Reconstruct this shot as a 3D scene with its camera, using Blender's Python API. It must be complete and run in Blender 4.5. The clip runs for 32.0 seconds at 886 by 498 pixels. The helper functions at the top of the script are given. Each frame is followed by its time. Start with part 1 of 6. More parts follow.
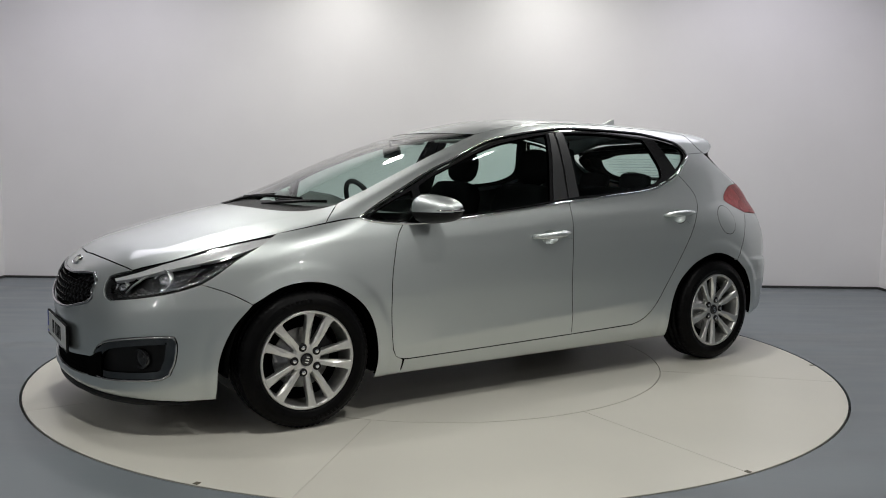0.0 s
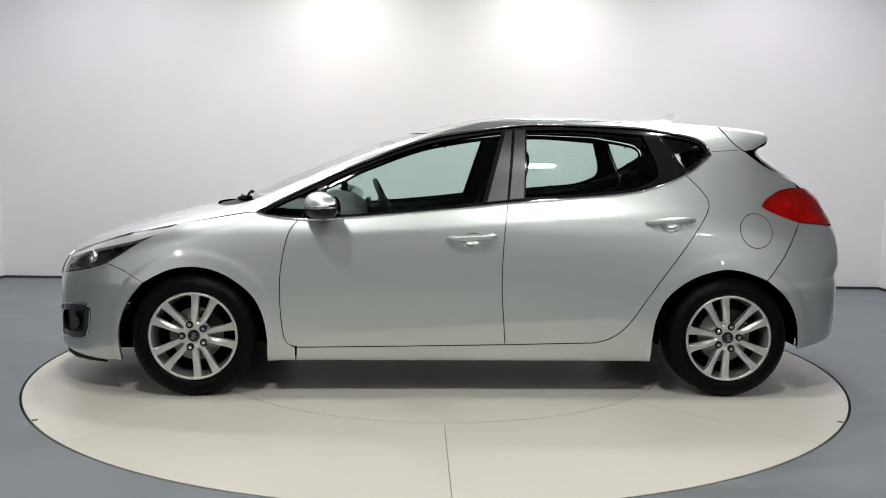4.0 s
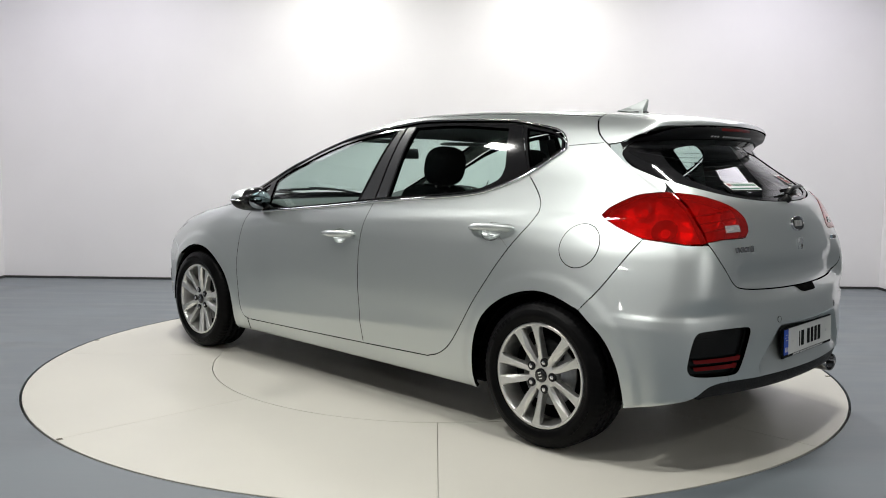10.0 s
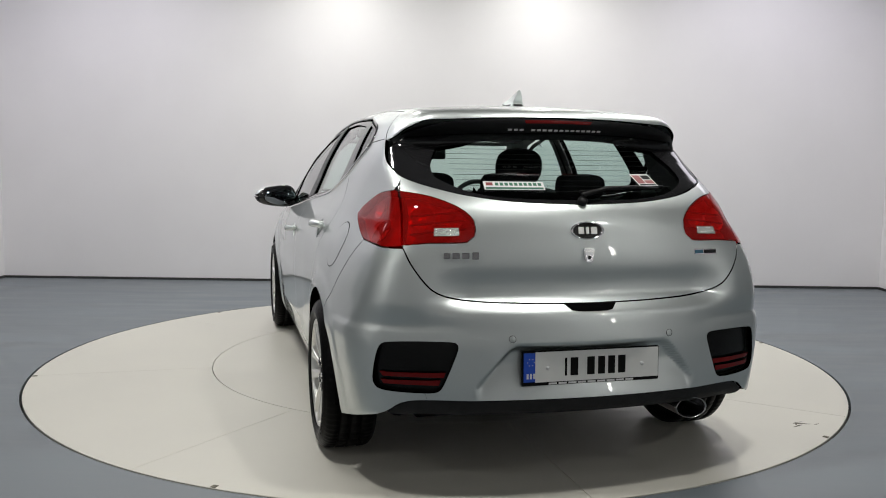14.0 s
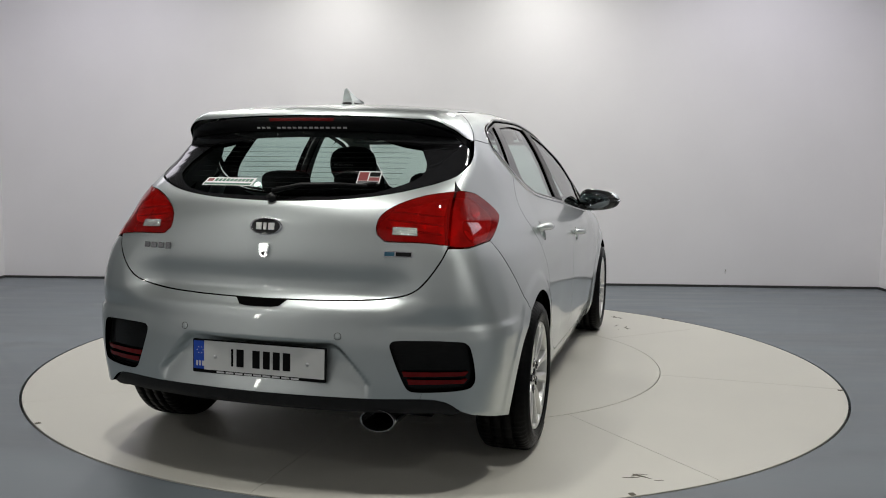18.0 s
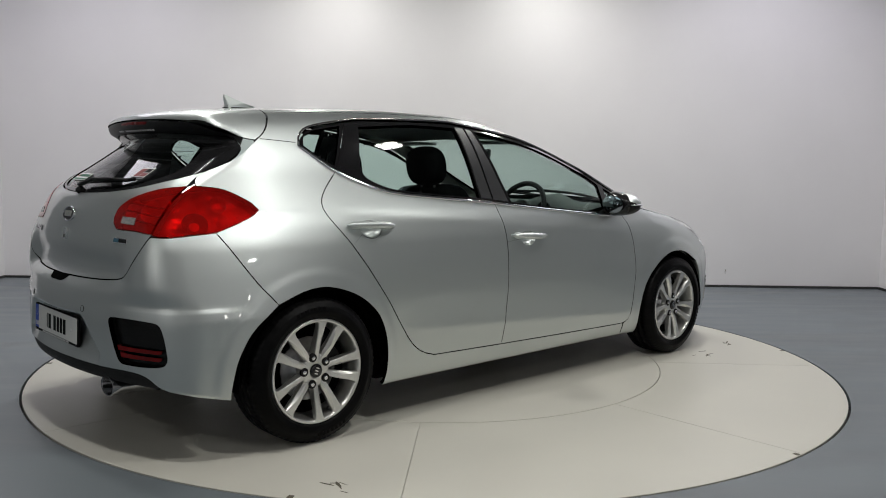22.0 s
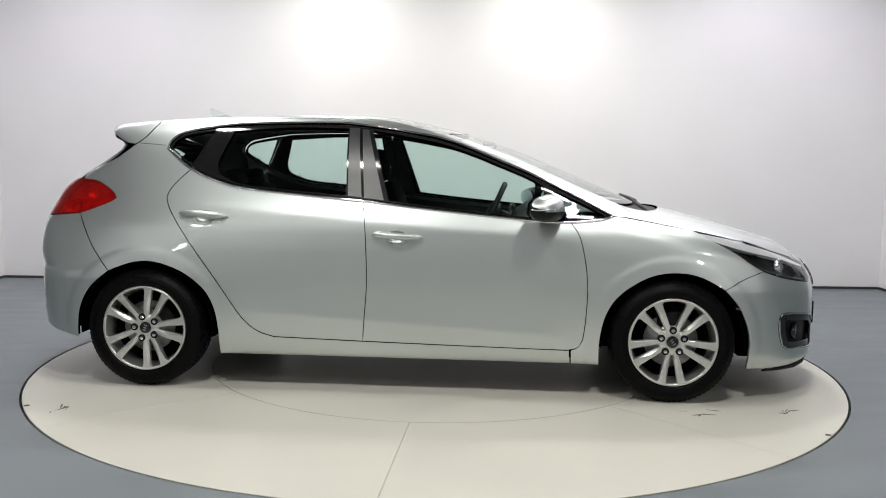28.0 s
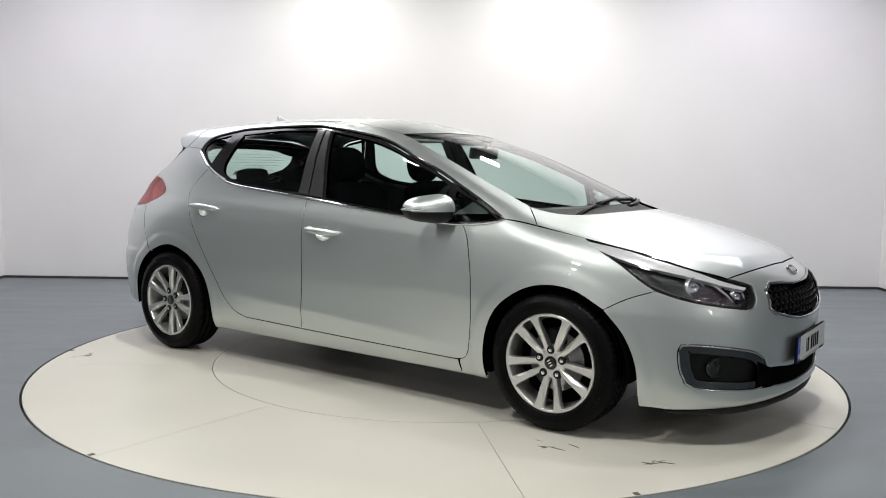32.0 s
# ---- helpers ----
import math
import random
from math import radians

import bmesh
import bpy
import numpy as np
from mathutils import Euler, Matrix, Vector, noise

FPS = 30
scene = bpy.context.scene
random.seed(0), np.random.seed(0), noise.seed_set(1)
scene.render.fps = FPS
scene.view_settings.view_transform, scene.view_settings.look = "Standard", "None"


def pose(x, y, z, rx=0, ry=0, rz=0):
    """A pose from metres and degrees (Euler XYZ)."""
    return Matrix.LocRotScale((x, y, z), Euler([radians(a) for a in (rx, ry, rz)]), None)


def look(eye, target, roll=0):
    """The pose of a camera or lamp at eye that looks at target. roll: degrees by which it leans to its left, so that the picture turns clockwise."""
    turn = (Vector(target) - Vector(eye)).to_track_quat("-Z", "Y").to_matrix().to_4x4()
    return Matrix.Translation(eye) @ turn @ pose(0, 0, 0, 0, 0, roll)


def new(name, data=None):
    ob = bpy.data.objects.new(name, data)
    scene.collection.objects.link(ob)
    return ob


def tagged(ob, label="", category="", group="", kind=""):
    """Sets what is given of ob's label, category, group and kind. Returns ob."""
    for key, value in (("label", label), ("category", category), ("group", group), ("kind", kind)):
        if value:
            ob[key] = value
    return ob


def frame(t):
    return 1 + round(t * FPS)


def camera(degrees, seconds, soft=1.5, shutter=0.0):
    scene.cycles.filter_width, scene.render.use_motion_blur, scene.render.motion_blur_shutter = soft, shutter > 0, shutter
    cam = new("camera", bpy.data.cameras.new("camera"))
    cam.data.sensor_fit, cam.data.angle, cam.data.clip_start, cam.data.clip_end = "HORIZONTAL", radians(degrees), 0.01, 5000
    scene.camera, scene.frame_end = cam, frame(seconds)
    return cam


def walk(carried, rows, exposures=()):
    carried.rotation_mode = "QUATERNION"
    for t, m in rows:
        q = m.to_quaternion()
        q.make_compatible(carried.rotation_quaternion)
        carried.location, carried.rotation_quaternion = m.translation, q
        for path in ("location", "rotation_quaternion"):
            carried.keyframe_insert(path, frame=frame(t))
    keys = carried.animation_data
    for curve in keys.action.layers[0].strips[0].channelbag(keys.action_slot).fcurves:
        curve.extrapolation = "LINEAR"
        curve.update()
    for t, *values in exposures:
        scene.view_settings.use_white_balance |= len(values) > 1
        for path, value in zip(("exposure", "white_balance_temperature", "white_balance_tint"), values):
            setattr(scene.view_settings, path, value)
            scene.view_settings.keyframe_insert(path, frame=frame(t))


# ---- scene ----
# ------------------------------------------------------------ camera
cam = camera(55.64, 32.0, soft=1.0)
EYE = (0.0, -4.953, 1.139)
VIEW = look(EYE, (0.0058, -4.953 + 0.99519, 1.139 - 0.09784), 0.713)
walk(cam, [(0.0, VIEW), (32.0, VIEW)], exposures=[(0.0, -0.32), (1.0, -0.20), (2.0, -0.02), (3.0, 0.1), (5.5, 0.15), (7.0, 0.17), (8.0, 0.11), (9.0, 0.11), (10.0, 0.26), (12.0, 0.24), (13.0, 0.14), (15.5, -0.28), (20.0, -0.30), (24.0, -0.30), (25.0, -0.24), (27.5, 0.22), (32.0, 0.26)])

# ------------------------------------------------------------ light
world = bpy.data.worlds.new("studio_surround")
scene.world = world
world.use_nodes = True
world.node_tree.nodes["Background"].inputs[0].default_value = (0.6, 0.6, 0.62, 1)
world.node_tree.nodes["Background"].inputs[1].default_value = 0.05

WALL_L, WALL_R = Vector((-4.26, 3.262, 0)), Vector((4.30, 3.140, 0))
CEIL = 3.2
# ring of square light panels over the turntable, then an added pair: x, y, watts
PANELS = [(-1.0, -2.4, 31), (1.0, -2.4, 31), (-1.78, -0.7, 18), (1.78, -0.7, 18), (-1.78, 0.9, 30), (1.78, 0.9, 30), (-0.93, 2.38, 17), (0.97, 2.38, 17),
          (-3.3, -4.5, 17), (3.3, -4.5, 17)]
# added fill beside the camera: brightens the front side walls and the doors
# two translucent roof sheets that let daylight in: x and y spans
ROOFLIGHTS = [(-3.85, -2.25, 1.05, 2.75), (2.25, 3.85, 1.05, 2.75)]
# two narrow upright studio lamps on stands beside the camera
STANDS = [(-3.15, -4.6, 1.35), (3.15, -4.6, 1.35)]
PANEL_SIZE = 0.24


def lamp_panel(x, y, power, size=0.6):
    data = bpy.data.lights.new("ceiling_light", "AREA")
    data.shape, data.size, data.energy, data.color = "SQUARE", size, power, (1.0, 0.985, 0.94)
    ob = new("lamp", data)
    ob.location = (x, y, CEIL - 0.06)
    return ob


for px, py, watts in PANELS:
    lamp_panel(px, py, watts, PANEL_SIZE - 0.02)
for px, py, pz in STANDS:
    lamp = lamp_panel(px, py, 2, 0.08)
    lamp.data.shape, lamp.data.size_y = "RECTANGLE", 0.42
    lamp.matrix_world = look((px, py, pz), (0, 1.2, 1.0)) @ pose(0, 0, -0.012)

# ------------------------------------------------------------ materials
def tree(name):
    m = bpy.data.materials.new(name)
    m.use_nodes = True
    t = m.node_tree
    b = t.nodes["Principled BSDF"]
    return m, t, b


def mat(name, color, rough=0.5, metal=0.0, vary=0.0, scale=6.0, bump=0.0, bump_scale=60.0, coat=0.0, rough_vary=0.0, stretch=(1, 1, 1), spec=0.5):
    m, t, b = tree(name)
    b.inputs["Base Color"].default_value = (*color, 1)
    b.inputs["Roughness"].default_value = rough
    b.inputs["Metallic"].default_value = metal
    b.inputs["Coat Weight"].default_value = coat
    b.inputs["Coat Roughness"].default_value = 0.03
    b.inputs["Specular IOR Level"].default_value = spec
    if vary or bump or rough_vary:
        co = t.nodes.new("ShaderNodeTexCoord")
        mp = t.nodes.new("ShaderNodeMapping")
        mp.inputs["Scale"].default_value = stretch
        t.links.new(co.outputs["Object"], mp.inputs[0])
    if vary or rough_vary:
        n = t.nodes.new("ShaderNodeTexNoise")
        n.inputs["Scale"].default_value = scale
        n.inputs["Detail"].default_value = 6
        t.links.new(mp.outputs[0], n.inputs["Vector"])
        if vary:
            r = t.nodes.new("ShaderNodeMapRange")
            r.clamp = False
            r.inputs["From Min"].default_value, r.inputs["From Max"].default_value = 0.3, 0.7
            r.inputs["To Min"].default_value, r.inputs["To Max"].default_value = 1 - vary, 1 + vary
            t.links.new(n.outputs["Fac"], r.inputs["Value"])
            v = t.nodes.new("ShaderNodeVectorMath")
            v.operation = "SCALE"
            v.inputs[0].default_value = color
            t.links.new(r.outputs[0], v.inputs["Scale"])
            t.links.new(v.outputs[0], b.inputs["Base Color"])
        if rough_vary:
            r = t.nodes.new("ShaderNodeMapRange")
            r.clamp = False
            r.inputs["From Min"].default_value, r.inputs["From Max"].default_value = 0.3, 0.7
            r.inputs["To Min"].default_value, r.inputs["To Max"].default_value = rough - rough_vary, rough + rough_vary
            t.links.new(n.outputs["Fac"], r.inputs["Value"])
            t.links.new(r.outputs[0], b.inputs["Roughness"])
    if bump:
        n = t.nodes.new("ShaderNodeTexNoise")
        n.inputs["Scale"].default_value = bump_scale
        n.inputs["Detail"].default_value = 4
        t.links.new(mp.outputs[0], n.inputs["Vector"])
        u = t.nodes.new("ShaderNodeBump")
        u.inputs["Strength"].default_value = bump
        u.inputs["Distance"].default_value = 0.01
        t.links.new(n.outputs["Fac"], u.inputs["Height"])
        t.links.new(u.outputs[0], b.inputs["Normal"])
    return m


def glass_mat(name, tint, gloss=1.0, body=None):
    m = bpy.data.materials.new(name)
    m.use_nodes = True
    t = m.node_tree
    t.nodes.remove(t.nodes["Principled BSDF"])
    tr, gl, mx, lw = (t.nodes.new("ShaderNode" + k) for k in ("BsdfTransparent", "BsdfGlossy", "MixShader", "LayerWeight"))
    tr.inputs[0].default_value = (*tint, 1)
    gl.inputs["Roughness"].default_value = 0.01
    gl.inputs["Color"].default_value = (gloss, gloss, gloss, 1)
    lw.inputs["Blend"].default_value = 0.5
    pw, ad = t.nodes.new("ShaderNodeMath"), t.nodes.new("ShaderNodeMath")
    pw.operation, pw.inputs[1].default_value = "POWER", 5.0
    ad.operation, ad.inputs[1].default_value, ad.inputs[2].default_value = "MULTIPLY_ADD", 0.95, 0.05
    t.links.new(lw.outputs["Facing"], pw.inputs[0])
    t.links.new(pw.outputs[0], ad.inputs[0])
    t.links.new(ad.outputs[0], mx.inputs[0])
    inner = tr
    if body:
        # dyed plastic: part of the light turns back inside the lens
        inner, df = t.nodes.new("ShaderNodeMixShader"), t.nodes.new("ShaderNodeBsdfDiffuse")
        df.inputs["Color"].default_value = (*body, 1)
        inner.inputs[0].default_value = 0.36
        t.links.new(tr.outputs[0], inner.inputs[1])
        t.links.new(df.outputs[0], inner.inputs[2])
    t.links.new(inner.outputs[0], mx.inputs[1])
    t.links.new(gl.outputs[0], mx.inputs[2])
    t.links.new(mx.outputs[0], t.nodes["Material Output"].inputs[0])
    return m


def glow_mat(name, color, strength):
    m, t, b = tree(name)
    b.inputs["Base Color"].default_value = (*color, 1)
    b.inputs["Emission Color"].default_value = (*color, 1)
    b.inputs["Emission Strength"].default_value = strength
    return m


WALLPAINT = mat("wall_paint", (0.80, 0.79, 0.80), 0.5, vary=0.02, scale=1.5, bump=0.04, bump_scale=9)
FLOORPAINT = mat("floor_paint", (0.150, 0.172, 0.188), 0.42, vary=0.17, scale=2.6, bump=0.03, bump_scale=14, rough_vary=0.12, stretch=(0.35, 1.8, 1))
CEILPAINT = mat("ceiling_paint", (0.08, 0.08, 0.085), 0.8, vary=0.05)
HALLDARK = mat("open_hall_stand_in", (0.16, 0.17, 0.18), 0.7, vary=0.06, scale=1.5)
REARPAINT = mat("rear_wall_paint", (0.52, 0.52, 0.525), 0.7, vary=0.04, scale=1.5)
DISCPAINT = mat("disc_paint", (0.62, 0.605, 0.54), 0.34, vary=0.03, scale=1.7, bump=0.02, bump_scale=18, rough_vary=0.02)
SEAM = mat("seam", (0.02, 0.02, 0.02), 0.8)
SCUFF = mat("scuff", (0.10, 0.09, 0.06), 0.7, vary=0.3, scale=40)
SKIRT = mat("skirting_black", (0.03, 0.03, 0.03), 0.5)
PAINT = mat("silver_paint", (0.60, 0.64, 0.635), 0.43, metal=0.90, vary=0.012, scale=300, coat=1.0)
GLOSSBLACK = mat("gloss_black", (0.012, 0.012, 0.013), 0.08, vary=0.1, scale=20)
SATINBLACK = mat("satin_black", (0.008, 0.008, 0.0085), 0.4, spec=0.2, vary=0.1, scale=30, bump=0.05, bump_scale=400)
PILLAR = mat("pillar_film", (0.03, 0.031, 0.033), 0.35, vary=0.08, scale=30)
PLASTIC = mat("grained_plastic", (0.014, 0.014, 0.0145), 0.55, spec=0.25, vary=0.15, scale=40, bump=0.2, bump_scale=700)
# far blacker than plastic: the shade of hollows and undersides is put into it
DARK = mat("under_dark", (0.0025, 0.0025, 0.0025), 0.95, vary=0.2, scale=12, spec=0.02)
RUBBER = mat("tyre_rubber", (0.0035, 0.0035, 0.0038), 0.38, vary=0.25, scale=25, bump=0.1, bump_scale=300, rough_vary=0.08, spec=0.07)
ALLOY = mat("alloy_silver", (0.72, 0.72, 0.70), 0.36, metal=0.9, vary=0.04, scale=60, coat=0.3)
DARKCHROME = mat("dark_chrome", (0.34, 0.34, 0.35), 0.15, metal=1.0)
CHROME = mat("chrome", (0.78, 0.78, 0.8), 0.08, metal=1.0)
STEEL = mat("brushed_steel", (0.35, 0.35, 0.36), 0.35, metal=1.0, vary=0.15, scale=40)
CLOTH = mat("seat_cloth", (0.007, 0.007, 0.0075), 0.95, vary=0.25, scale=120, bump=0.2, bump_scale=500, spec=0.02)
LINER = mat("headliner", (0.32, 0.32, 0.31), 0.95, vary=0.05, scale=60)
GLASS = glass_mat("window_glass", (0.77, 0.89, 0.855))
SCREEN = glass_mat("windscreen_glass", (0.82, 0.92, 0.89))
LENS = glass_mat("clear_lens", (0.93, 0.94, 0.95))
# ------------------------------------------------------------ mesh helpers
def link_mesh(name, bm, material, parent=None, label="", smooth=True):
    me = bpy.data.meshes.new(name)
    bm.to_mesh(me)
    bm.free()
    if smooth:
        me.polygons.foreach_set("use_smooth", [True] * len(me.polygons))
    for m in (material if isinstance(material, (list, tuple)) else [material]):
        me.materials.append(m)
    ob = new(name, me)
    if parent is not None:
        ob.parent = parent
    if label:
        ob["label"] = label
    return ob


def part(name, bm, material, parent, label="", smooth=True):
    return link_mesh(name, bm, material, parent, label, smooth)


def box(bm, x0, x1, y0, y1, z0, z1, bevel=0.0, seg=2, m=None):
    r = bmesh.ops.create_cube(bm, size=1)
    vs = r["verts"]
    for v in vs:
        v.co = Vector(((x0 + x1) / 2 + v.co.x * (x1 - x0), (y0 + y1) / 2 + v.co.y * (y1 - y0), (z0 + z1) / 2 + v.co.z * (z1 - z0)))
    if bevel:
        es = list({e for v in vs for e in v.link_edges})
        r = bmesh.ops.bevel(bm, geom=es, offset=bevel, segments=seg, affect="EDGES", profile=0.6)
        vs = list({v for f in r["faces"] for v in f.verts} | {v for v in vs if v.is_valid})
    if m is not None:
        bmesh.ops.transform(bm, matrix=m, verts=vs)
    return vs


def lathe(bm, profile, steps, m=Matrix(), a0=0.0, a1=2 * math.pi):
    """Turn a profile of (radius, along) about the local z axis."""
    full = abs(a1 - a0 - 2 * math.pi) < 1e-6
    n = steps if full else steps + 1
    rings = []
    for i in range(n):
        a = a0 + (a1 - a0) * i / steps
        rings.append([bm.verts.new(m @ Vector((r * math.cos(a), r * math.sin(a), h))) for r, h in profile])
    for i in range(steps):
        p, q = rings[i], rings[(i + 1) % n]
        for j in range(len(profile) - 1):
            bm.faces.new((p[j], q[j], q[j + 1], p[j + 1]))


def sweep(bm, pts, radius, sides=8, flat=1.0, cap=True):
    """A round bar along 3D points."""
    pts = [Vector(p) for p in pts]
    rings = []
    for i, p in enumerate(pts):
        d = (pts[min(i + 1, len(pts) - 1)] - pts[max(i - 1, 0)]).normalized()
        a = d.orthogonal() if abs(d.z) > 0.95 else d.cross(Vector((0, 0, 1)))
        a.normalize()
        b = d.cross(a)
        r = radius[i] if isinstance(radius, (list, tuple)) else radius
        rings.append([bm.verts.new(p + a * r * math.cos(k * 2 * math.pi / sides) + b * r * flat * math.sin(k * 2 * math.pi / sides)) for k in range(sides)])
    for p, q in zip(rings, rings[1:]):
        for k in range(sides):
            bm.faces.new((p[k], p[(k + 1) % sides], q[(k + 1) % sides], q[k]))
    if cap:
        bm.faces.new(rings[0][::-1])
        bm.faces.new(rings[-1])


def prism(bm, outline, z0, z1, m=Matrix()):
    lo = [bm.verts.new(m @ Vector((x, y, z0))) for x, y in outline]
    hi = [bm.verts.new(m @ Vector((x, y, z1))) for x, y in outline]
    bm.faces.new(lo[::-1])
    bm.faces.new(hi)
    for i in range(len(lo)):
        j = (i + 1) % len(lo)
        bm.faces.new((lo[i], lo[j], hi[j], hi[i]))


# ------------------------------------------------------------ room
def room():
    ex = (WALL_R - WALL_L).normalized()
    ey = Vector((-ex.y, ex.x, 0))
    yaw = math.degrees(math.atan2(ex.y, ex.x))
    width = (WALL_R - WALL_L).length
    back = 5.6 + 3.2
    base = Matrix.Translation(WALL_L) @ Matrix.Rotation(radians(yaw), 4, "Z")

    def wall(name, x0, x1, y0, y1, z0, z1, material, label, cat):
        bm = bmesh.new()
        box(bm, x0, x1, y0, y1, z0, z1, m=base)
        return tagged(link_mesh(name, bm, material, smooth=False), label, cat, kind="structure")

    north = wall("wall_north", -0.15, width + 0.15, 0, 0.15, 0, CEIL, WALLPAINT, "white painted smooth studio wall behind the turntable", "wall")
    # side walls: white return beside the rear wall, unseen dark stand-in for the open hall beside the turntable, unseen
    # pale stretch beside the camera
    for nm, xa in (("west", -0.15), ("east", width)):
        wall("wall_%s_1" % nm, xa, xa + 0.15, -2.2, 0, 0, CEIL, WALLPAINT, "white painted side wall of the studio", "wall")
        # added: gives the car body the dark reflections of the open hall
        wall("wall_%s_2" % nm, xa, xa + 0.15, -6.5, -2.2, 0, CEIL, HALLDARK, "unseen dark grey wall standing in for the open hall", "wall")
        wall("wall_%s_3" % nm, xa, xa + 0.15, -back, -6.5, 0, CEIL, WALLPAINT, "white painted side wall near the camera", "wall")
    # unseen: closes the room, its grey set for bounce light on the car
    wall("wall_south", -0.15, width + 0.15, -back - 0.15, -back, 0, CEIL, REARPAINT, "grey painted unseen rear wall of the studio", "wall")
    # ceiling of dark ribbed sheet
    bm = bmesh.new()
    box(bm, -0.15, width + 0.15, -back - 0.15, 0.15, CEIL, CEIL + 0.12, m=base)
    for k in range(int(back / 0.2)):
        y = -0.1 - 0.2 * k
        box(bm, 0.0, width, y - 0.035, y, CEIL - 0.025, CEIL - 0.001, m=base)
    tagged(link_mesh("ceiling", bm, CEILPAINT, smooth=False), "dark ribbed sheet ceiling with square light panels", "ceiling", kind="structure")
    for i, (x0, x1, y0, y1) in enumerate(ROOFLIGHTS):
        bm = bmesh.new()
        rows = []
        n = 96
        for k in range(n + 1):
            x = x0 + (x1 - x0) * k / n
            z = CEIL - 0.045 + 0.014 * math.copysign(abs(math.sin(k * math.pi / 8)) ** 0.5, math.sin(k * math.pi / 8))
            rows.append([bm.verts.new((x, y, z)) for y in (y0, (y0 + y1) / 2, y1)])
        for p, q in zip(rows, rows[1:]):
            for j in range(2):
                bm.faces.new((p[j], p[j + 1], q[j + 1], q[j]))
        tagged(link_mesh("window_%d" % (i + 1), bm, SKYSHEET, smooth=False), "translucent ribbed roof sheet glowing with cool daylight", "roof light", kind="structure")
    bm = bmesh.new()
    box(bm, 0.012, width - 0.012, -0.012, -0.001, 0.0, 0.022, m=base)
    tagged(link_mesh("baseboard_1", bm, SKIRT, smooth=False), "thin black skirting strip along the white wall", "baseboard", kind="structure")
    for nm, xa in (("baseboard_2", 0.001), ("baseboard_3", width - 0.012)):
        bm = bmesh.new()
        box(bm, xa, xa + 0.011, -back, -0.012, 0.0, 0.022, m=base)
        tagged(link_mesh(nm, bm, SKIRT, smooth=False), "thin black skirting strip along the side wall", "baseboard", kind="structure")
    for x, z, w, h in ((7.06, 0.13, 0.004, 0.045), (7.068, 0.155, 0.003, 0.02)):
        bm = bmesh.new()
        box(bm, x, x + w, -0.0012, -0.0002, z, z + h, m=base)
        part("scratch", bm, SCUFF, north, "short dark scratch in the wall paint", smooth=False)
    # floor with a round hole for the turntable
    bm = bmesh.new()
    n = 160
    inner = [bm.verts.new((R_HOLE * math.cos(2 * math.pi * i / n), R_HOLE * math.sin(2 * math.pi * i / n), 0)) for i in range(n)]
    low = [bm.verts.new((v.co.x, v.co.y, -0.12)) for v in inner]
    outer = []
    for i in range(n):
        a = 2 * math.pi * i / n
        k = 7.5 / max(abs(math.cos(a)), abs(math.sin(a)))
        outer.append(bm.verts.new((k * math.cos(a), k * math.sin(a) - 1.2, 0)))
    for i in range(n):
        j = (i + 1) % n
        bm.faces.new((inner[i], outer[i], outer[j], inner[j]))
        bm.faces.new((low[i], inner[i], inner[j], low[j]))
    bm.faces.new(low)
    tagged(link_mesh("floor", bm, FLOORPAINT, smooth=False), "worn grey-blue painted concrete studio floor", "floor", kind="structure")
    for px, py, _ in PANELS:
        s = PANEL_SIZE / 2
        top = tagged(new("ceiling_light"), "square white recessed ceiling light panel, lit; pair beside the camera is added fill", "ceiling light", "ceiling light panels")
        top.location = (px, py, CEIL - 0.03)
        bm = bmesh.new()
        for a, b, c, d in ((-s - .02, s + .02, -s - .02, -s), (-s - .02, s + .02, s, s + .02), (-s - .02, -s, -s, s), (s, s + .02, -s, s)):
            box(bm, a, b, c, d, -0.02, -0.001)
        part("frame", bm, CEILPAINT, top, smooth=False)
        bm = bmesh.new()
        box(bm, -s + .003, s - .003, -s + .003, s - .003, -0.012, -0.002)
        part("diffuser", bm, PANELGLOW, top, "glowing white diffuser", smooth=False)


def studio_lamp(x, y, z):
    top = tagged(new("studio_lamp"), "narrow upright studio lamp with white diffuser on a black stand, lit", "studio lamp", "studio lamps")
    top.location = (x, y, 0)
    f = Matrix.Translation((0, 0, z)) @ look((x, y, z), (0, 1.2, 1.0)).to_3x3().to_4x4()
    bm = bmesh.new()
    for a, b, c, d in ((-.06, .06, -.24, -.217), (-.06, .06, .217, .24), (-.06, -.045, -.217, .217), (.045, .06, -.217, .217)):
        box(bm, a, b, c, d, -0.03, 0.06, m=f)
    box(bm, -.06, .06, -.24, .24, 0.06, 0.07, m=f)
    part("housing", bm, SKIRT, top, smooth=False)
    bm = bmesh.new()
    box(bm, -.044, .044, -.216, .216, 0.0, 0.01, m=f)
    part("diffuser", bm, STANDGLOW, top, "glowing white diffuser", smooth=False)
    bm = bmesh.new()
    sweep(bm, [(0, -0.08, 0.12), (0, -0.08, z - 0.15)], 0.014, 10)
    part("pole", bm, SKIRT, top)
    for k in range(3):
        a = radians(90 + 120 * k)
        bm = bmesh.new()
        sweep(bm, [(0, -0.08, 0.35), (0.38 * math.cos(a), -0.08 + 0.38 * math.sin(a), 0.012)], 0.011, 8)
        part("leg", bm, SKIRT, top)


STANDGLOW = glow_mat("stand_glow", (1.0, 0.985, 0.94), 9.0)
PANELGLOW = glow_mat("panel_glow", (1.0, 0.985, 0.94), 12.0)
SKYSHEET = glow_mat("daylit_sheet", (0.95, 0.92, 1.0), 2.5)
R_DISC, R_HOLE = 2.229, 2.241


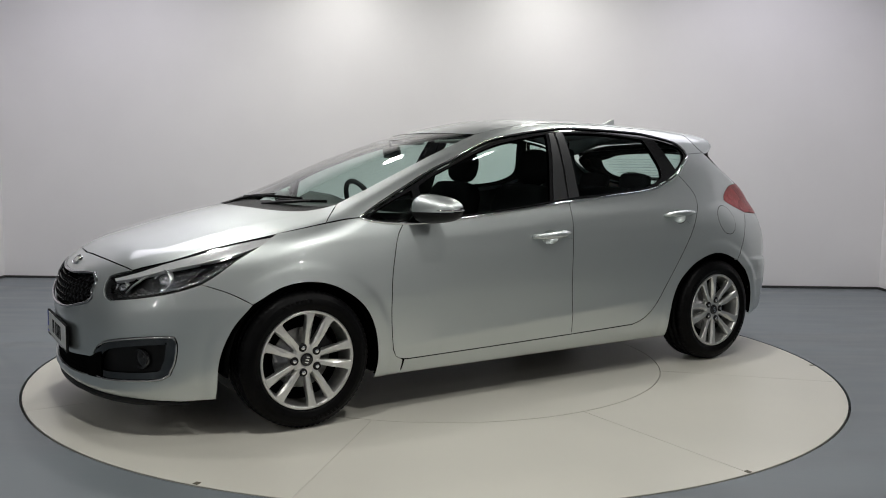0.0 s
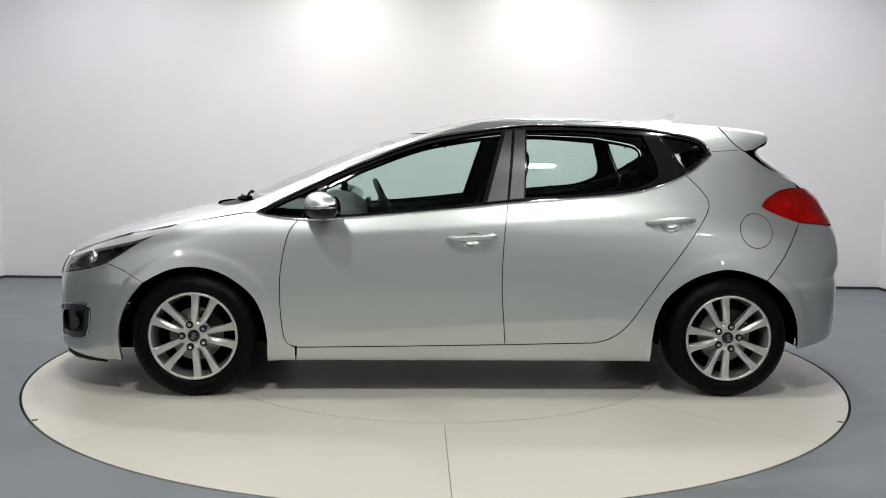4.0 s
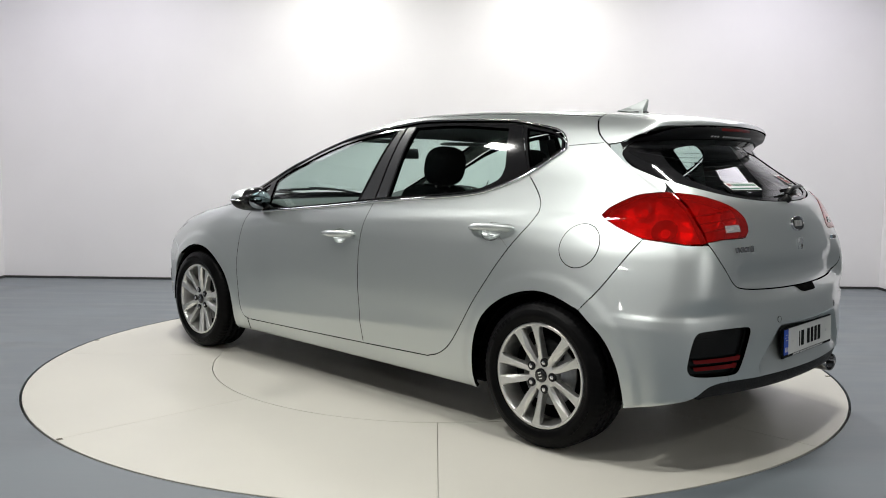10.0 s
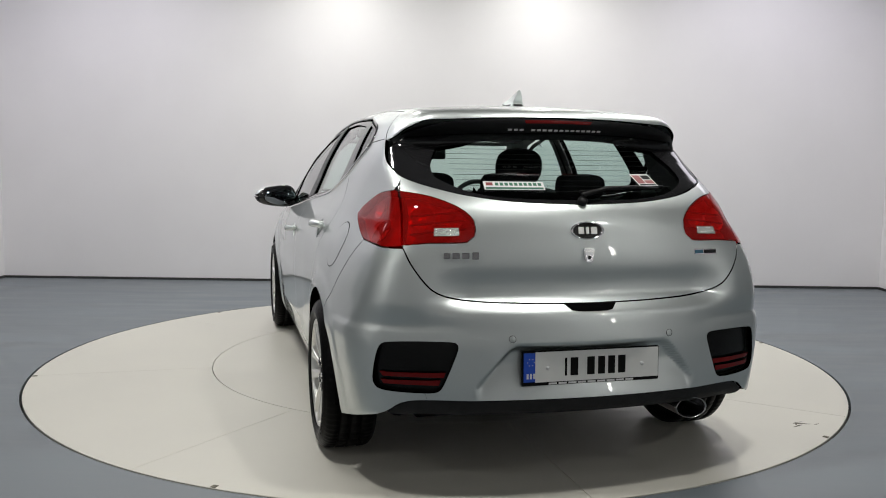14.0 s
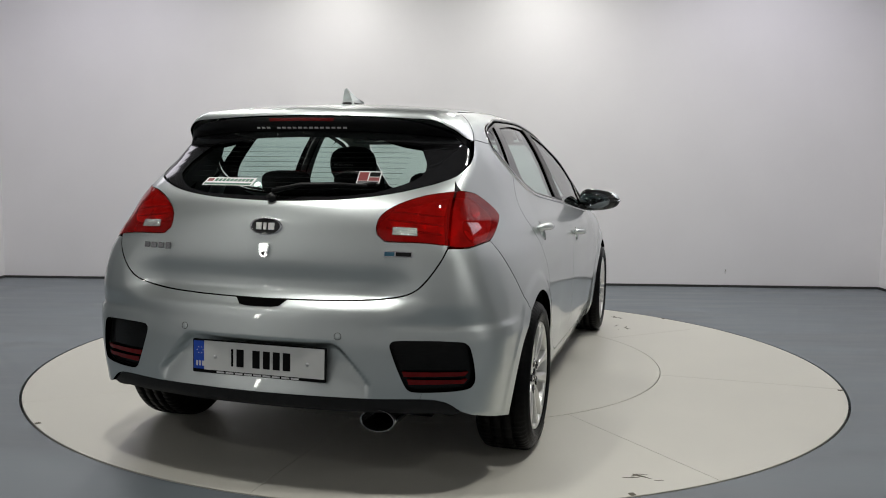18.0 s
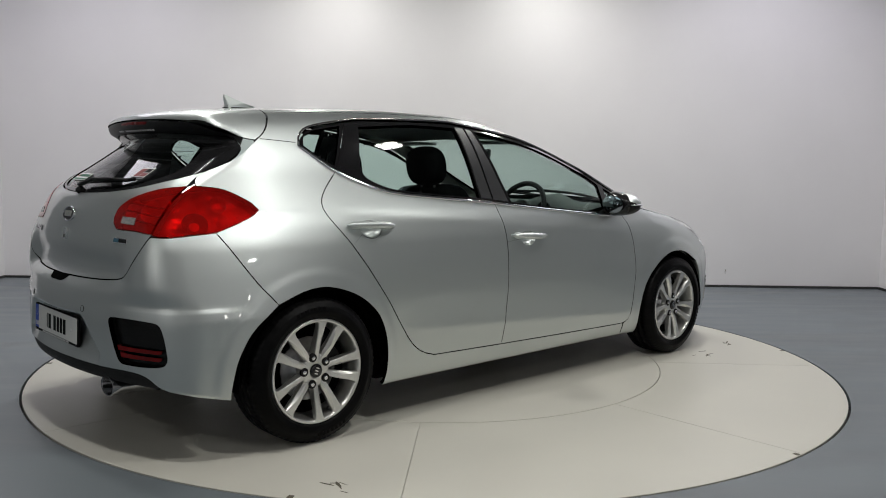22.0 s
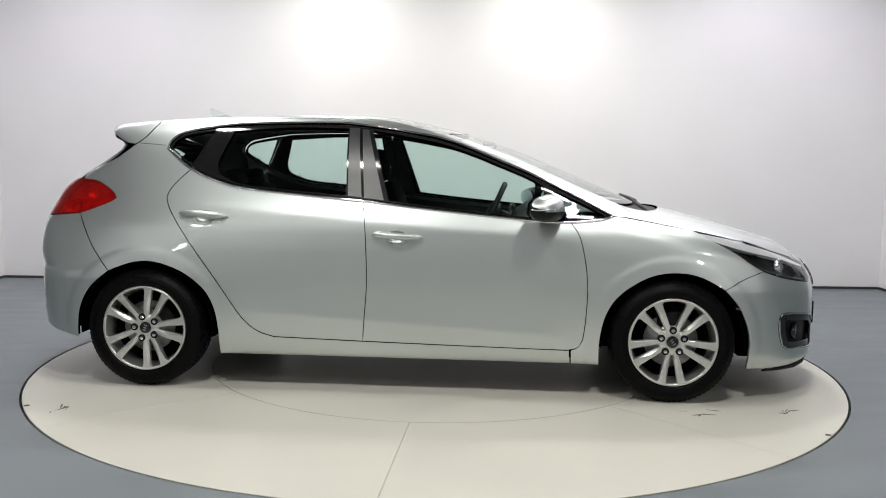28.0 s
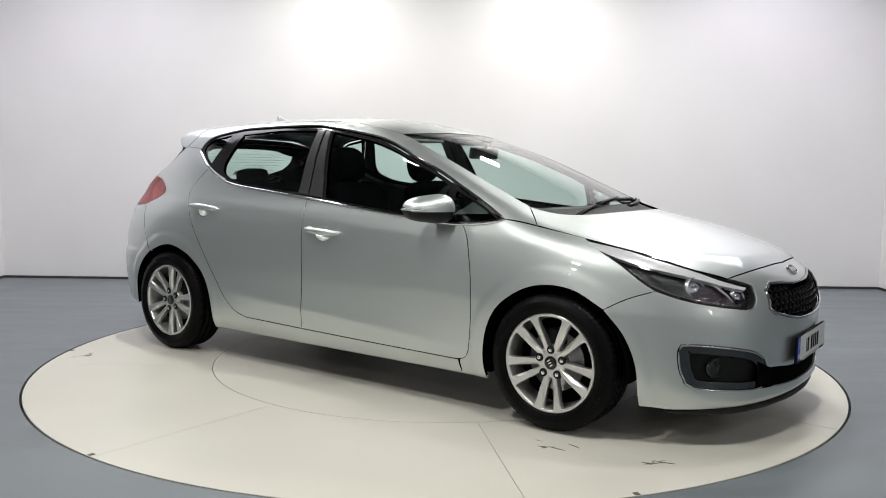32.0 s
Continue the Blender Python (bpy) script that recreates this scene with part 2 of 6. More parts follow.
def sector(bm, r0, r1, a0, a1, steps, h=0.0, thick=0.06):
    """A flat piece of a ring, with small chamfered edges."""
    def arc(r, z, g):
        return [bm.verts.new((r * math.cos(a0 + g / r + (a1 - a0 - 2 * g / r) * i / steps), r * math.sin(a0 + g / r + (a1 - a0 - 2 * g / r) * i / steps), z)) for i in range(steps + 1)]
    g = 0.0016
    m = (r0 + r1) / 2
    ti, tm, to = arc(r0 + 0.0016, h, g), arc(m, h, g), arc(r1 - 0.0016, h, g)
    li, lo = arc(r0 + 0.0002, h - 0.0015, 0.0005), arc(r1 - 0.0002, h - 0.0015, 0.0005)
    bi, bo = arc(r0 + 0.0002, h - thick, 0.0005), arc(r1 - 0.0002, h - thick, 0.0005)
    for i in range(steps):
        for p, q in ((ti, tm), (tm, to), (to, lo), (lo, bo), (li, ti), (bi, li)):
            bm.faces.new((p[i], q[i], q[i + 1], p[i + 1]))
    bm.faces.new((bi[0], bo[0], lo[0], to[0], tm[0], ti[0], li[0]))
    bm.faces.new((bi[-1], li[-1], ti[-1], tm[-1], to[-1], lo[-1], bo[-1]))


def turntable():
    top = tagged(new("turntable"), "round cream painted car turntable set flush in the floor, scuffed", "turntable")
    bm = bmesh.new()
    lathe(bm, [(0.001, 0.0), (0.6, 0.0), (1.2962, 0.0), (1.2965, -0.0006), (1.2965, -0.06)], 128)
    part("centre_plate", bm, DISCPAINT, top, smooth=False)
    for k in range(8):
        bm = bmesh.new()
        sector(bm, 1.3, R_DISC, radians(44.5 + 45 * k), radians(89.5 + 45 * k), 24)
        part("deck_segment", bm, DISCPAINT, top, smooth=False)
    bm = bmesh.new()
    lathe(bm, [(R_DISC - 0.01, -0.03), (R_HOLE - 0.002, -0.03)], 128)
    lathe(bm, [(0.0, -0.058), (R_DISC - 0.002, -0.058), (R_DISC - 0.002, -0.09), (0.0, -0.09)], 64)
    part("carrier", bm, SEAM, top, "dark carrier below the deck", smooth=False)
    # bolt notches on the rim
    for a in (34.6, 89.7, 144.5, 214.6, 268.8, 325.0):
        bm = bmesh.new()
        box(bm, -0.020, 0.004, -0.011, 0.011, -0.001, 0.0016, bevel=0.001, seg=1, m=Matrix.Rotation(radians(a), 4, "Z") @ Matrix.Translation((R_DISC - 0.008, 0, 0)))
        part("rim_clip", bm, SCUFF, top, "small dark clip at the rim", smooth=False)
    # rubber scuffs and chips
    rng = random.Random(4)
    for r, a, n, ln in ((2.09, 217.9, 5, 0.05), (1.67, 323.0, 6, 0.045), (2.0, 332.0, 5, 0.05)):
        c = Vector((r * math.cos(radians(a)), r * math.sin(radians(a)), 0))
        for k in range(n):
            bm = bmesh.new()
            l, w = ln * rng.uniform(0.3, 1.0), 0.004 * rng.uniform(0.5, 1.6)
            pts = [(l * math.cos(t) * rng.uniform(0.7, 1), w * math.sin(t) * rng.uniform(0.5, 1.3)) for t in (i * math.pi / 5 for i in range(10))]
            mm = Matrix.Translation(c + Vector((rng.gauss(0, 0.035), rng.gauss(0, 0.03), 0))) @ Matrix.Rotation(radians(a + 60 + rng.gauss(0, 30)), 4, "Z")
            prism(bm, pts, 0.0, 0.0007, mm)
            part("scuff_mark", bm, SCUFF, top, smooth=False)
    return top


room()
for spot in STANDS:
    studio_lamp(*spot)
TABLE = turntable()
# ------------------------------------------------------------ car body as one smooth solid
def curve(*pts):
    """A smooth function through (x, y) points, flat beyond its ends."""
    xs = np.array([p[0] for p in pts], float)
    ys = np.array([p[1] for p in pts], float)
    d = np.diff(ys) / np.diff(xs)
    m = np.empty_like(ys)
    m[1:-1] = np.where(d[1:] * d[:-1] > 0, 2 * d[1:] * d[:-1] / np.where(d[1:] + d[:-1] == 0, 1, d[1:] + d[:-1]), 0)
    m[0], m[-1] = d[0], d[-1]

    def f(x):
        x = np.clip(x, xs[0], xs[-1])
        i = np.clip(np.searchsorted(xs, x) - 1, 0, len(xs) - 2)
        h = xs[i + 1] - xs[i]
        t = (x - xs[i]) / h
        return (ys[i] * (1 + 2 * t) * (1 - t) ** 2 + m[i] * h * t * (1 - t) ** 2 + ys[i + 1] * t * t * (3 - 2 * t) + m[i + 1] * h * t * t * (t - 1))
    return f


# centre line of hood, windscreen and roof; its fall towards the sides
TOP = curve((-1.95, 1.300), (-1.78, 1.335), (-1.53, 1.378), (-1.30, 1.396), (-1.0, 1.412), (-0.62, 1.425), (-0.32, 1.425), (-0.13, 1.412), (0.02, 1.386),
            (0.18, 1.350), (0.34, 1.308), (0.51, 1.253), (0.68, 1.188), (0.84, 1.122), (1.01, 1.050), (1.16, 0.986), (1.27, 0.950), (1.42, 0.918), (1.58, 0.880), (1.75, 0.832),
            (1.90, 0.790), (2.02, 0.748), (2.12, 0.690), (2.25, 0.56))
CROWN = curve((-1.9, 0.05), (-1.5, 0.035), (-0.6, 0.042), (0.0, 0.055), (0.35, 0.065), (0.8, 0.065), (1.1, 0.06), (1.3, 0.048), (1.7, 0.045), (2.1, 0.06))
# half width by height at the doors, and its change along the car
SIDE = curve((0.10, 0.77), (0.17, 0.800), (0.24, 0.826), (0.33, 0.838), (0.45, 0.846), (0.58, 0.852), (0.70, 0.850), (0.80, 0.838), (0.88, 0.812), (0.95, 0.778), (1.05, 0.735),
             (1.15, 0.694), (1.25, 0.642), (1.33, 0.588), (1.40, 0.52), (1.50, 0.40))
LOWX = curve((-2.3, -0.22), (-2.0, -0.10), (-1.8, -0.035), (-1.55, 0.008), (-1.3, 0.018), (-1.0, 0.006), (-0.6, 0.0), (0.5, 0.0), (0.95, 0.004), (1.3, 0.018), (1.5, 0.008), (1.7, -0.03), (1.9, -0.10),
             (2.1, -0.24), (2.3, -0.42))
HIGHX = curve((-2.3, -0.26), (-2.0, -0.17), (-1.7, -0.085), (-1.4, -0.03), (-1.0, -0.005), (-0.4, 0.0), (0.4, -0.005), (0.9, -0.025), (1.3, -0.04), (1.6, -0.09), (1.9, -0.18), (2.3, -0.42))
# centre line of nose and tail by height
NOSE = curve((0.10, 2.07), (0.15, 2.14), (0.20, 2.18), (0.30, 2.175), (0.40, 2.18), (0.50, 2.182), (0.58, 2.172), (0.66, 2.145), (0.72, 2.11), (0.80, 2.05), (0.95, 1.95), (1.1, 1.9))
TAIL = curve((0.15, -1.97), (0.22, -2.045), (0.30, -2.075), (0.40, -2.084), (0.52, -2.082), (0.60, -2.072), (0.64, -2.062), (0.67, -2.035), (0.70, -2.004), (0.74, -2.0), (0.80, -2.008), (0.92, -1.992), (0.99, -1.965), (1.05, -1.905), (1.12, -1.80),
             (1.20, -1.685), (1.232, -1.645), (1.252, -1.662), (1.275, -1.70), (1.31, -1.715), (1.36, -1.70), (1.5, -1.6))
# the same at the rear corners, where the ledge under the tailgate has faded out
CORNER = curve((0.15, -1.97), (0.22, -2.045), (0.30, -2.075), (0.40, -2.084), (0.52, -2.082), (0.60, -2.072), (0.70, -2.052), (0.80, -2.027), (0.92, -1.992), (0.99, -1.965), (1.05, -1.905), (1.12, -1.80),
               (1.20, -1.685), (1.232, -1.645), (1.252, -1.662), (1.275, -1.70), (1.31, -1.715), (1.36, -1.70), (1.5, -1.6))
NOSECURVE = curve((0.1, 0.30), (0.3, 0.25), (0.6, 0.28), (0.8, 0.42), (1.0, 0.5))
TAILCURVE = curve((0.1, 0.22), (0.4, 0.25), (0.58, 0.24), (0.68, 0.16), (0.8, 0.13), (1.0, 0.22), (1.2, 0.30), (1.4, 0.30))
BOTTOM = curve((-2.2, 0.30), (-1.9, 0.27), (-1.6, 0.20), (-0.95, 0.160), (0.97, 0.160), (1.6, 0.14), (1.9, 0.14), (2.05, 0.15), (2.2, 0.17))


def smax(a, b, k):
    h = np.clip(0.5 + 0.5 * (a - b) / k, 0, 1)
    return b * (1 - h) + a * h + k * h * (1 - h)


def ridge(u, s):
    """One on a line, falling off to both sides with a crisp edge."""
    return np.exp(-np.sqrt(u * u + 0.000036) / s)


def solid(p):
    """Below zero inside the body."""
    x, y, z = p[..., 0], np.abs(p[..., 1]), p[..., 2]
    hi = np.clip((z - 0.55) / 0.4, 0, 1)
    flare = 0.0
    for wx in (-1.325, 1.325):
        g = np.clip((0.445 - np.hypot(x - wx, z - 0.285)) / 0.040, 0, 1)
        flare = flare + 0.0055 * g * g * (3 - 2 * g)
    # shoulder line over the door handles, low line along the doors, step round the rear bumper, edge on the hood
    shoulder = 0.0065 * ridge(z - (0.848 - 0.081 * x), 0.06) * np.clip((1.15 - x) / 0.6, 0, 1) * np.clip((x + 1.60) / 0.3, 0, 1)
    low = 0.0075 * ridge(z - (0.355 - 0.062 * x), 0.055) * np.clip((0.95 - x) / 0.3, 0, 1) * np.clip((x + 0.95) / 0.35, 0, 1)
    step = np.clip((0.600 - z) / 0.016, 0, 1)
    step = 0.009 * step * step * (3 - 2 * step) * np.clip((-x - 1.62) / 0.12, 0, 1) * np.clip((z - 0.30) / 0.15, 0, 1)
    side = y - (SIDE(z) + LOWX(x) * (1 - hi) + HIGHX(x) * hi + flare + shoulder + low + step)
    edge = 0.0012 * ridge(y - (0.60 - 0.16 * (x - 1.2)), 0.035) * np.clip((x - 1.15) / 0.15, 0, 1) * np.clip((2.0 - x) / 0.2, 0, 1)
    top = z - (TOP(x) - CROWN(x) * (y / 0.6) ** 2 + edge)
    nose = x - (NOSE(z) - NOSECURVE(z) * y ** 2 - 0.35 * y ** 4)
    pan = np.clip((0.415 - 0.9 * np.clip(z - 0.40, 0, 1) - y) / 0.028, 0, 1) * np.clip((0.540 - z) / 0.022, 0, 1)
    out = np.clip((y - 0.42) / 0.20, 0, 1)
    out = out * out * (3 - 2 * out)
    tail = TAIL(z) * (1 - out) + (CORNER(z) - step) * out + TAILCURVE(z) * y ** 2 + 0.12 * y ** 4 + 0.042 * pan * pan * (3 - 2 * pan) * np.clip((z - 0.345) / 0.12, 0, 1) - x
    k = 0.055 + 0.05 * np.clip(x - 0.9, 0, 1)
    f = smax(side * 0.95, top * 0.85, k)
    f = smax(f, nose * 0.9, 0.10)
    f = smax(f, tail * 0.9, 0.07 - 0.04 * np.clip((z - 1.15) / 0.08, 0, 1))
    return smax(f, BOTTOM(x) - z, 0.03)


def shoot(o, d, far=1.4):
    """Where rays from inside the body leave it."""
    o, d = np.asarray(o, float), np.asarray(d, float)
    a, b = np.zeros(o.shape[:-1]), np.full(o.shape[:-1], far)
    for _ in range(30):
        m = (a + b) / 2
        ins = solid(o + d * m[..., None]) < 0
        a, b = np.where(ins, m, a), np.where(ins, b, m)
    # under an overhang a ray leaves twice: take the outer place
    late = np.nonzero((np.broadcast_to(o, (len(a), 3))[:, 0] < -1.45) & (np.broadcast_to(d, (len(a), 3))[:, 2] > 0.2))[0]
    if len(late):
        oo, dd = np.broadcast_to(o, (len(a), 3))[late], np.broadcast_to(d, (len(a), 3))[late]
        s = np.linspace(0, far, 120)
        ins = np.stack([solid(oo + dd * k) < 0 for k in s])
        last = len(s) - 1 - np.argmax(ins[::-1], axis=0)
        lo, hi = s[last], s[np.minimum(last + 1, len(s) - 1)]
        for _ in range(20):
            m = (lo + hi) / 2
            t = solid(oo + dd * m[:, None]) < 0
            lo, hi = np.where(t, m, lo), np.where(t, hi, m)
        a[late] = lo
    return o + d * a[..., None]


def normals(p):
    e = 0.010
    g = np.stack([solid(p + np.eye(3)[i] * e) - solid(p - np.eye(3)[i] * e) for i in range(3)], -1)
    return g / np.maximum(np.linalg.norm(g, axis=-1, keepdims=True), 1e-9)


AX_Z, AX_F, AX_R = 0.60, 1.0, -1.15


class Roll:
    """Skin mapped by length and by roll about the car's long axis."""
    @staticmethod
    def at(q):
        n = len(q)
        a = q[:, 1] / 0.8
        o = np.stack([q[:, 0], np.zeros(n), np.full(n, AX_Z)], -1)
        return shoot(o, np.stack([np.zeros(n), np.cos(a), np.sin(a)], -1))

    @staticmethod
    def inv(p):
        return np.stack([p[:, 0], 0.8 * np.arctan2(p[:, 2] - AX_Z, p[:, 1])], -1)


class Nose:
    """Skin mapped by the turn about an upright axis, and by height."""
    ax, sign = AX_F, 1

    @classmethod
    def at(cls, q):
        n = len(q)
        a = q[:, 0] / 0.9
        o = np.stack([np.full(n, cls.ax), np.zeros(n), q[:, 1]], -1)
        return shoot(o, np.stack([cls.sign * np.cos(a), np.sin(a), np.zeros(n)], -1))

    @classmethod
    def inv(cls, p):
        return np.stack([0.9 * np.arctan2(p[:, 1], cls.sign * (p[:, 0] - cls.ax)), p[:, 2]], -1)


class Tail(Nose):
    ax, sign = AX_R, -1


def smooth_path(*runs, step=0.02):
    """A closed outline of smooth runs that meet in corners."""
    out = []
    for r in runs:
        r = [np.array(p, float) for p in r]
        if len(r) == 2:
            n = max(1, int(np.linalg.norm(r[1] - r[0]) / step))
            seg = [r[0] + (r[1] - r[0]) * i / n for i in range(n + 1)]
        else:
            e = [2 * r[0] - r[1]] + r + [2 * r[-1] - r[-2]]
            seg = []
            for i in range(1, len(e) - 2):
                n = max(1, int(np.linalg.norm(e[i + 1] - e[i]) / step))
                for k in range(n):
                    t = k / n
                    seg.append(0.5 * (2 * e[i] + (e[i + 1] - e[i - 1]) * t + (2 * e[i - 1] - 5 * e[i] + 4 * e[i + 1] - e[i + 2]) * t * t + (3 * e[i] - e[i - 1] - 3 * e[i + 1] + e[i + 2]) * t ** 3))
            seg.append(r[-1])
        if out and np.linalg.norm(out[-1] - seg[0]) < 1e-6:
            seg = seg[1:]
        out += seg
    if np.linalg.norm(out[0] - out[-1]) < 1e-6:
        out = out[:-1]
    return np.array(out)


def ring(pts, step=0.02):
    """A closed smooth outline."""
    r = [np.array(p, float) for p in pts]
    n = len(r)
    out = []
    for i in range(n):
        a, b, c, d = r[i - 1], r[i], r[(i + 1) % n], r[(i + 2) % n]
        k = max(2, int(np.linalg.norm(c - b) / step))
        for j in range(k):
            t = j / k
            out.append(0.5 * (2 * b + (c - a) * t + (2 * a - 5 * b + 4 * c - d) * t * t + (3 * b - a - 3 * c + d) * t ** 3))
    return np.array(out)


def area2(q):
    return np.sum(q[:, 0] * np.roll(q[:, 1], -1) - np.roll(q[:, 0], -1) * q[:, 1])


def inset(q, d):
    """Move an outline inwards by d."""
    if area2(q) < 0:
        q = q[::-1]
    a, b = q - np.roll(q, 1, 0), np.roll(q, -1, 0) - q
    na = np.stack([-a[:, 1], a[:, 0]], -1) / np.maximum(np.linalg.norm(a, axis=1, keepdims=True), 1e-9)
    nb = np.stack([-b[:, 1], b[:, 0]], -1) / np.maximum(np.linalg.norm(b, axis=1, keepdims=True), 1e-9)
    n = na + nb
    n /= np.maximum(np.linalg.norm(n, axis=1, keepdims=True), 0.5)
    return q + n * d


def project(kind, q):
    """Outline points of a side, nose, tail or top view laid on the skin."""
    n = len(q)
    z0, one = np.zeros(n), np.ones(n)
    if kind == "side":
        o, d = np.stack([q[:, 0], z0, q[:, 1]], -1), (0, 1, 0)
    elif kind == "nose":
        o, d = np.stack([one * 0.9, q[:, 0], q[:, 1]], -1), (1, 0, 0)
    elif kind == "tail":
        o, d = np.stack([one * -0.9, q[:, 0], q[:, 1]], -1), (-1, 0, 0)
    else:
        o, d = np.stack([q[:, 0], q[:, 1], one * AX_Z], -1), (0, 0, 1)
    return shoot(o, np.broadcast_to(np.array(d, float), (n, 3)), 1.5)


def cut(poly, axis, lo, hi):
    for bound, keep in ((lo, 1), (hi, -1)):
        out = []
        for i in range(len(poly)):
            a, b = poly[i - 1], poly[i]
            da, db = (a[axis] - bound) * keep, (b[axis] - bound) * keep
            if (da < 0) != (db < 0):
                t = da / (da - db)
                p = (bound, a[1] + (b[1] - a[1]) * t) if axis == 0 else (a[0] + (b[0] - a[0]) * t, bound)
                if not out or out[-1] != p:
                    out.append(p)
            if db >= 0 and (not out or out[-1] != b):
                out.append(b)
        if len(out) > 1 and out[0] == out[-1]:
            out.pop()
        poly = out
        if len(poly) < 3:
            return []
    return poly


def bridge(outer, hole):
    """One outline with a slit to its hole."""
    if area2(outer) < 0:
        outer = outer[::-1]
    if area2(hole) > 0:
        hole = hole[::-1]
    d = ((outer[:, None] - hole[None]) ** 2).sum(-1)
    i, j = np.unravel_index(np.argmin(d), d.shape)
    return np.concatenate([outer[:i + 1], hole[j:], hole[:j + 1], outer[i:]])


def skin(name, dom, outline, material, parent, holes=(), gap=0.0022, lip=0.016, out=0.0, cell=0.03, label="", mirror=False, back=0.0, kind="side"):
    """A panel of the body: the part of the skin inside an outline, with turned-in edges. outline: 2D in the given view, or 3D points on the skin."""
    if outline.shape[1] == 2:
        outline = project(kind, outline)
    q = inset(dom.inv(outline), gap)
    rims = [q]
    whole = q
    for h in holes:
        if h.shape[1] == 2:
            h = project(kind, h)
        h = inset(dom.inv(h), -gap)
        rims.append(h if area2(h) < 0 else h[::-1])
        whole = bridge(whole, h)
    poly = [tuple(p) for p in whole]
    lo, hi = whole.min(0), whole.max(0)
    nx, ny = (max(1, int(np.ceil((hi[i] - lo[i]) / cell))) for i in (0, 1))
    pts, index, faces = [], {}, []

    def vid(p):
        key = (round(p[0], 5), round(p[1], 5))
        if key not in index:
            index[key] = len(pts)
            pts.append(p)
        return index[key]

    def emit(c, x0, x1, y0, y1, depth):
        ids = []
        for v in c:
            k = vid(v)
            if not ids or (ids[-1] != k):
                ids.append(k)
        if len(ids) > 1 and ids[0] == ids[-1]:
            ids.pop()
        if len(ids) < 3:
            return
        if len(set(ids)) == len(ids):
            if abs(area2(np.array([pts[k] for k in ids]))) > 2e-7:
                faces.append(ids)
        elif depth < 6:
            # a piece that touches itself: cut it smaller
            xm, ym = (x0 + x1) / 2, (y0 + y1) / 2
            for a, b in ((x0, xm), (xm, x1)):
                h = cut(c, 0, a, b)
                if h:
                    for e, d in ((y0, ym), (ym, y1)):
                        g = cut(h, 1, e, d)
                        if g:
                            emit(g, a, b, e, d, depth + 1)

    gx = [lo[0] + (hi[0] - lo[0]) * i / nx for i in range(nx + 1)]
    gy = [lo[1] + (hi[1] - lo[1]) * j / ny for j in range(ny + 1)]

    def split(c, i0, i1, j0, j1):
        full = (gx[i1] - gx[i0]) * (gy[j1] - gy[j0])
        if len(c) == 4 and abs(abs(area2(np.array(c))) / 2 - full) < 1e-6 * full and all(v[0] in (gx[i0], gx[i1]) and v[1] in (gy[j0], gy[j1]) for v in c):
            for i in range(i0, i1):
                for j in range(j0, j1):
                    faces.append([vid((gx[i], gy[j])), vid((gx[i + 1], gy[j])), vid((gx[i + 1], gy[j + 1])), vid((gx[i], gy[j + 1]))])
            return
        if i1 - i0 == 1 and j1 - j0 == 1:
            emit(c, gx[i0], gx[i1], gy[j0], gy[j1], 0)
            return
        if i1 - i0 >= j1 - j0:
            m = (i0 + i1) // 2
            for a, b in ((i0, m), (m, i1)):
                h = cut(c, 0, gx[a], gx[b])
                if h:
                    split(h, a, b, j0, j1)
        else:
            m = (j0 + j1) // 2
            for a, b in ((j0, m), (m, j1)):
                h = cut(c, 1, gy[a], gy[b])
                if h:
                    split(h, i0, i1, a, b)

    split(poly, 0, nx, 0, ny)
    q = np.array(pts)
    p = dom.at(q)
    nv = normals(p)
    p = p + nv * out
    verts, norms = [p], [nv]
    n = len(p)
    allf = list(faces)
    if back:
        verts.append(p - nv * back)
        norms.append(-nv)
        allf += [[k + n for k in f[::-1]] for f in faces]
        n *= 2
    if lip:
        for r in rims:
            e = dom.at(r)
            ne = normals(e)
            t = np.roll(e, -1, 0) - np.roll(e, 1, 0)
            side = np.cross(t, ne)
            side /= np.maximum(np.linalg.norm(side, axis=1, keepdims=True), 1e-9)
            e = e + ne * out
            mid = e - ne * 0.002 + side * 0.001
            low = e - ne * lip
            bl = (ne + side) / np.maximum(np.linalg.norm(ne + side, axis=1, keepdims=True), 1e-9)
            k = len(r)
            verts += [e, mid, low]
            norms += [(ne * 0.9 + bl * 0.4), side, side]
            for i in range(k):
                j = (i + 1) % k
                allf += [[n + i, n + k + i, n + k + j, n + j], [n + k + i, n + 2 * k + i, n + 2 * k + j, n + k + j]]
            n += 3 * k
    v, nm = np.concatenate(verts), np.concatenate(norms)
    nm = nm / np.maximum(np.linalg.norm(nm, axis=1, keepdims=True), 1e-9)
    sign = dom_sign(dom)
    allf = [f[::-1] for f in allf] if sign < 0 else allf
    if mirror:
        v, nm = v * (1, -1, 1), nm * (1, -1, 1)
        allf = [f[::-1] for f in allf]
    me = bpy.data.meshes.new(name)
    me.from_pydata(v.tolist(), [], allf)
    me.polygons.foreach_set("use_smooth", [True] * len(me.polygons))
    me.materials.append(material)
    me.normals_split_custom_set_from_vertices(nm.tolist())
    ob = new(name, me)
    ob.parent = parent
    if label:
        ob["label"] = label
    return ob


def dom_sign(dom):
    """Which way round faces turn outwards in a mapping."""
    return -1 if dom in (Roll, Tail) else 1
# ------------------------------------------------------------ the car: painted panels and glass
CAR = tagged(new("car"), "silver five-door hatchback car parked on the turntable", "car")


def both(name, dom, outline, material, parent=None, **kw):
    """The same panel on the left and on the right side."""
    return [skin(name, dom, outline, material, parent or CAR, mirror=m, **kw) for m in (False, True)]


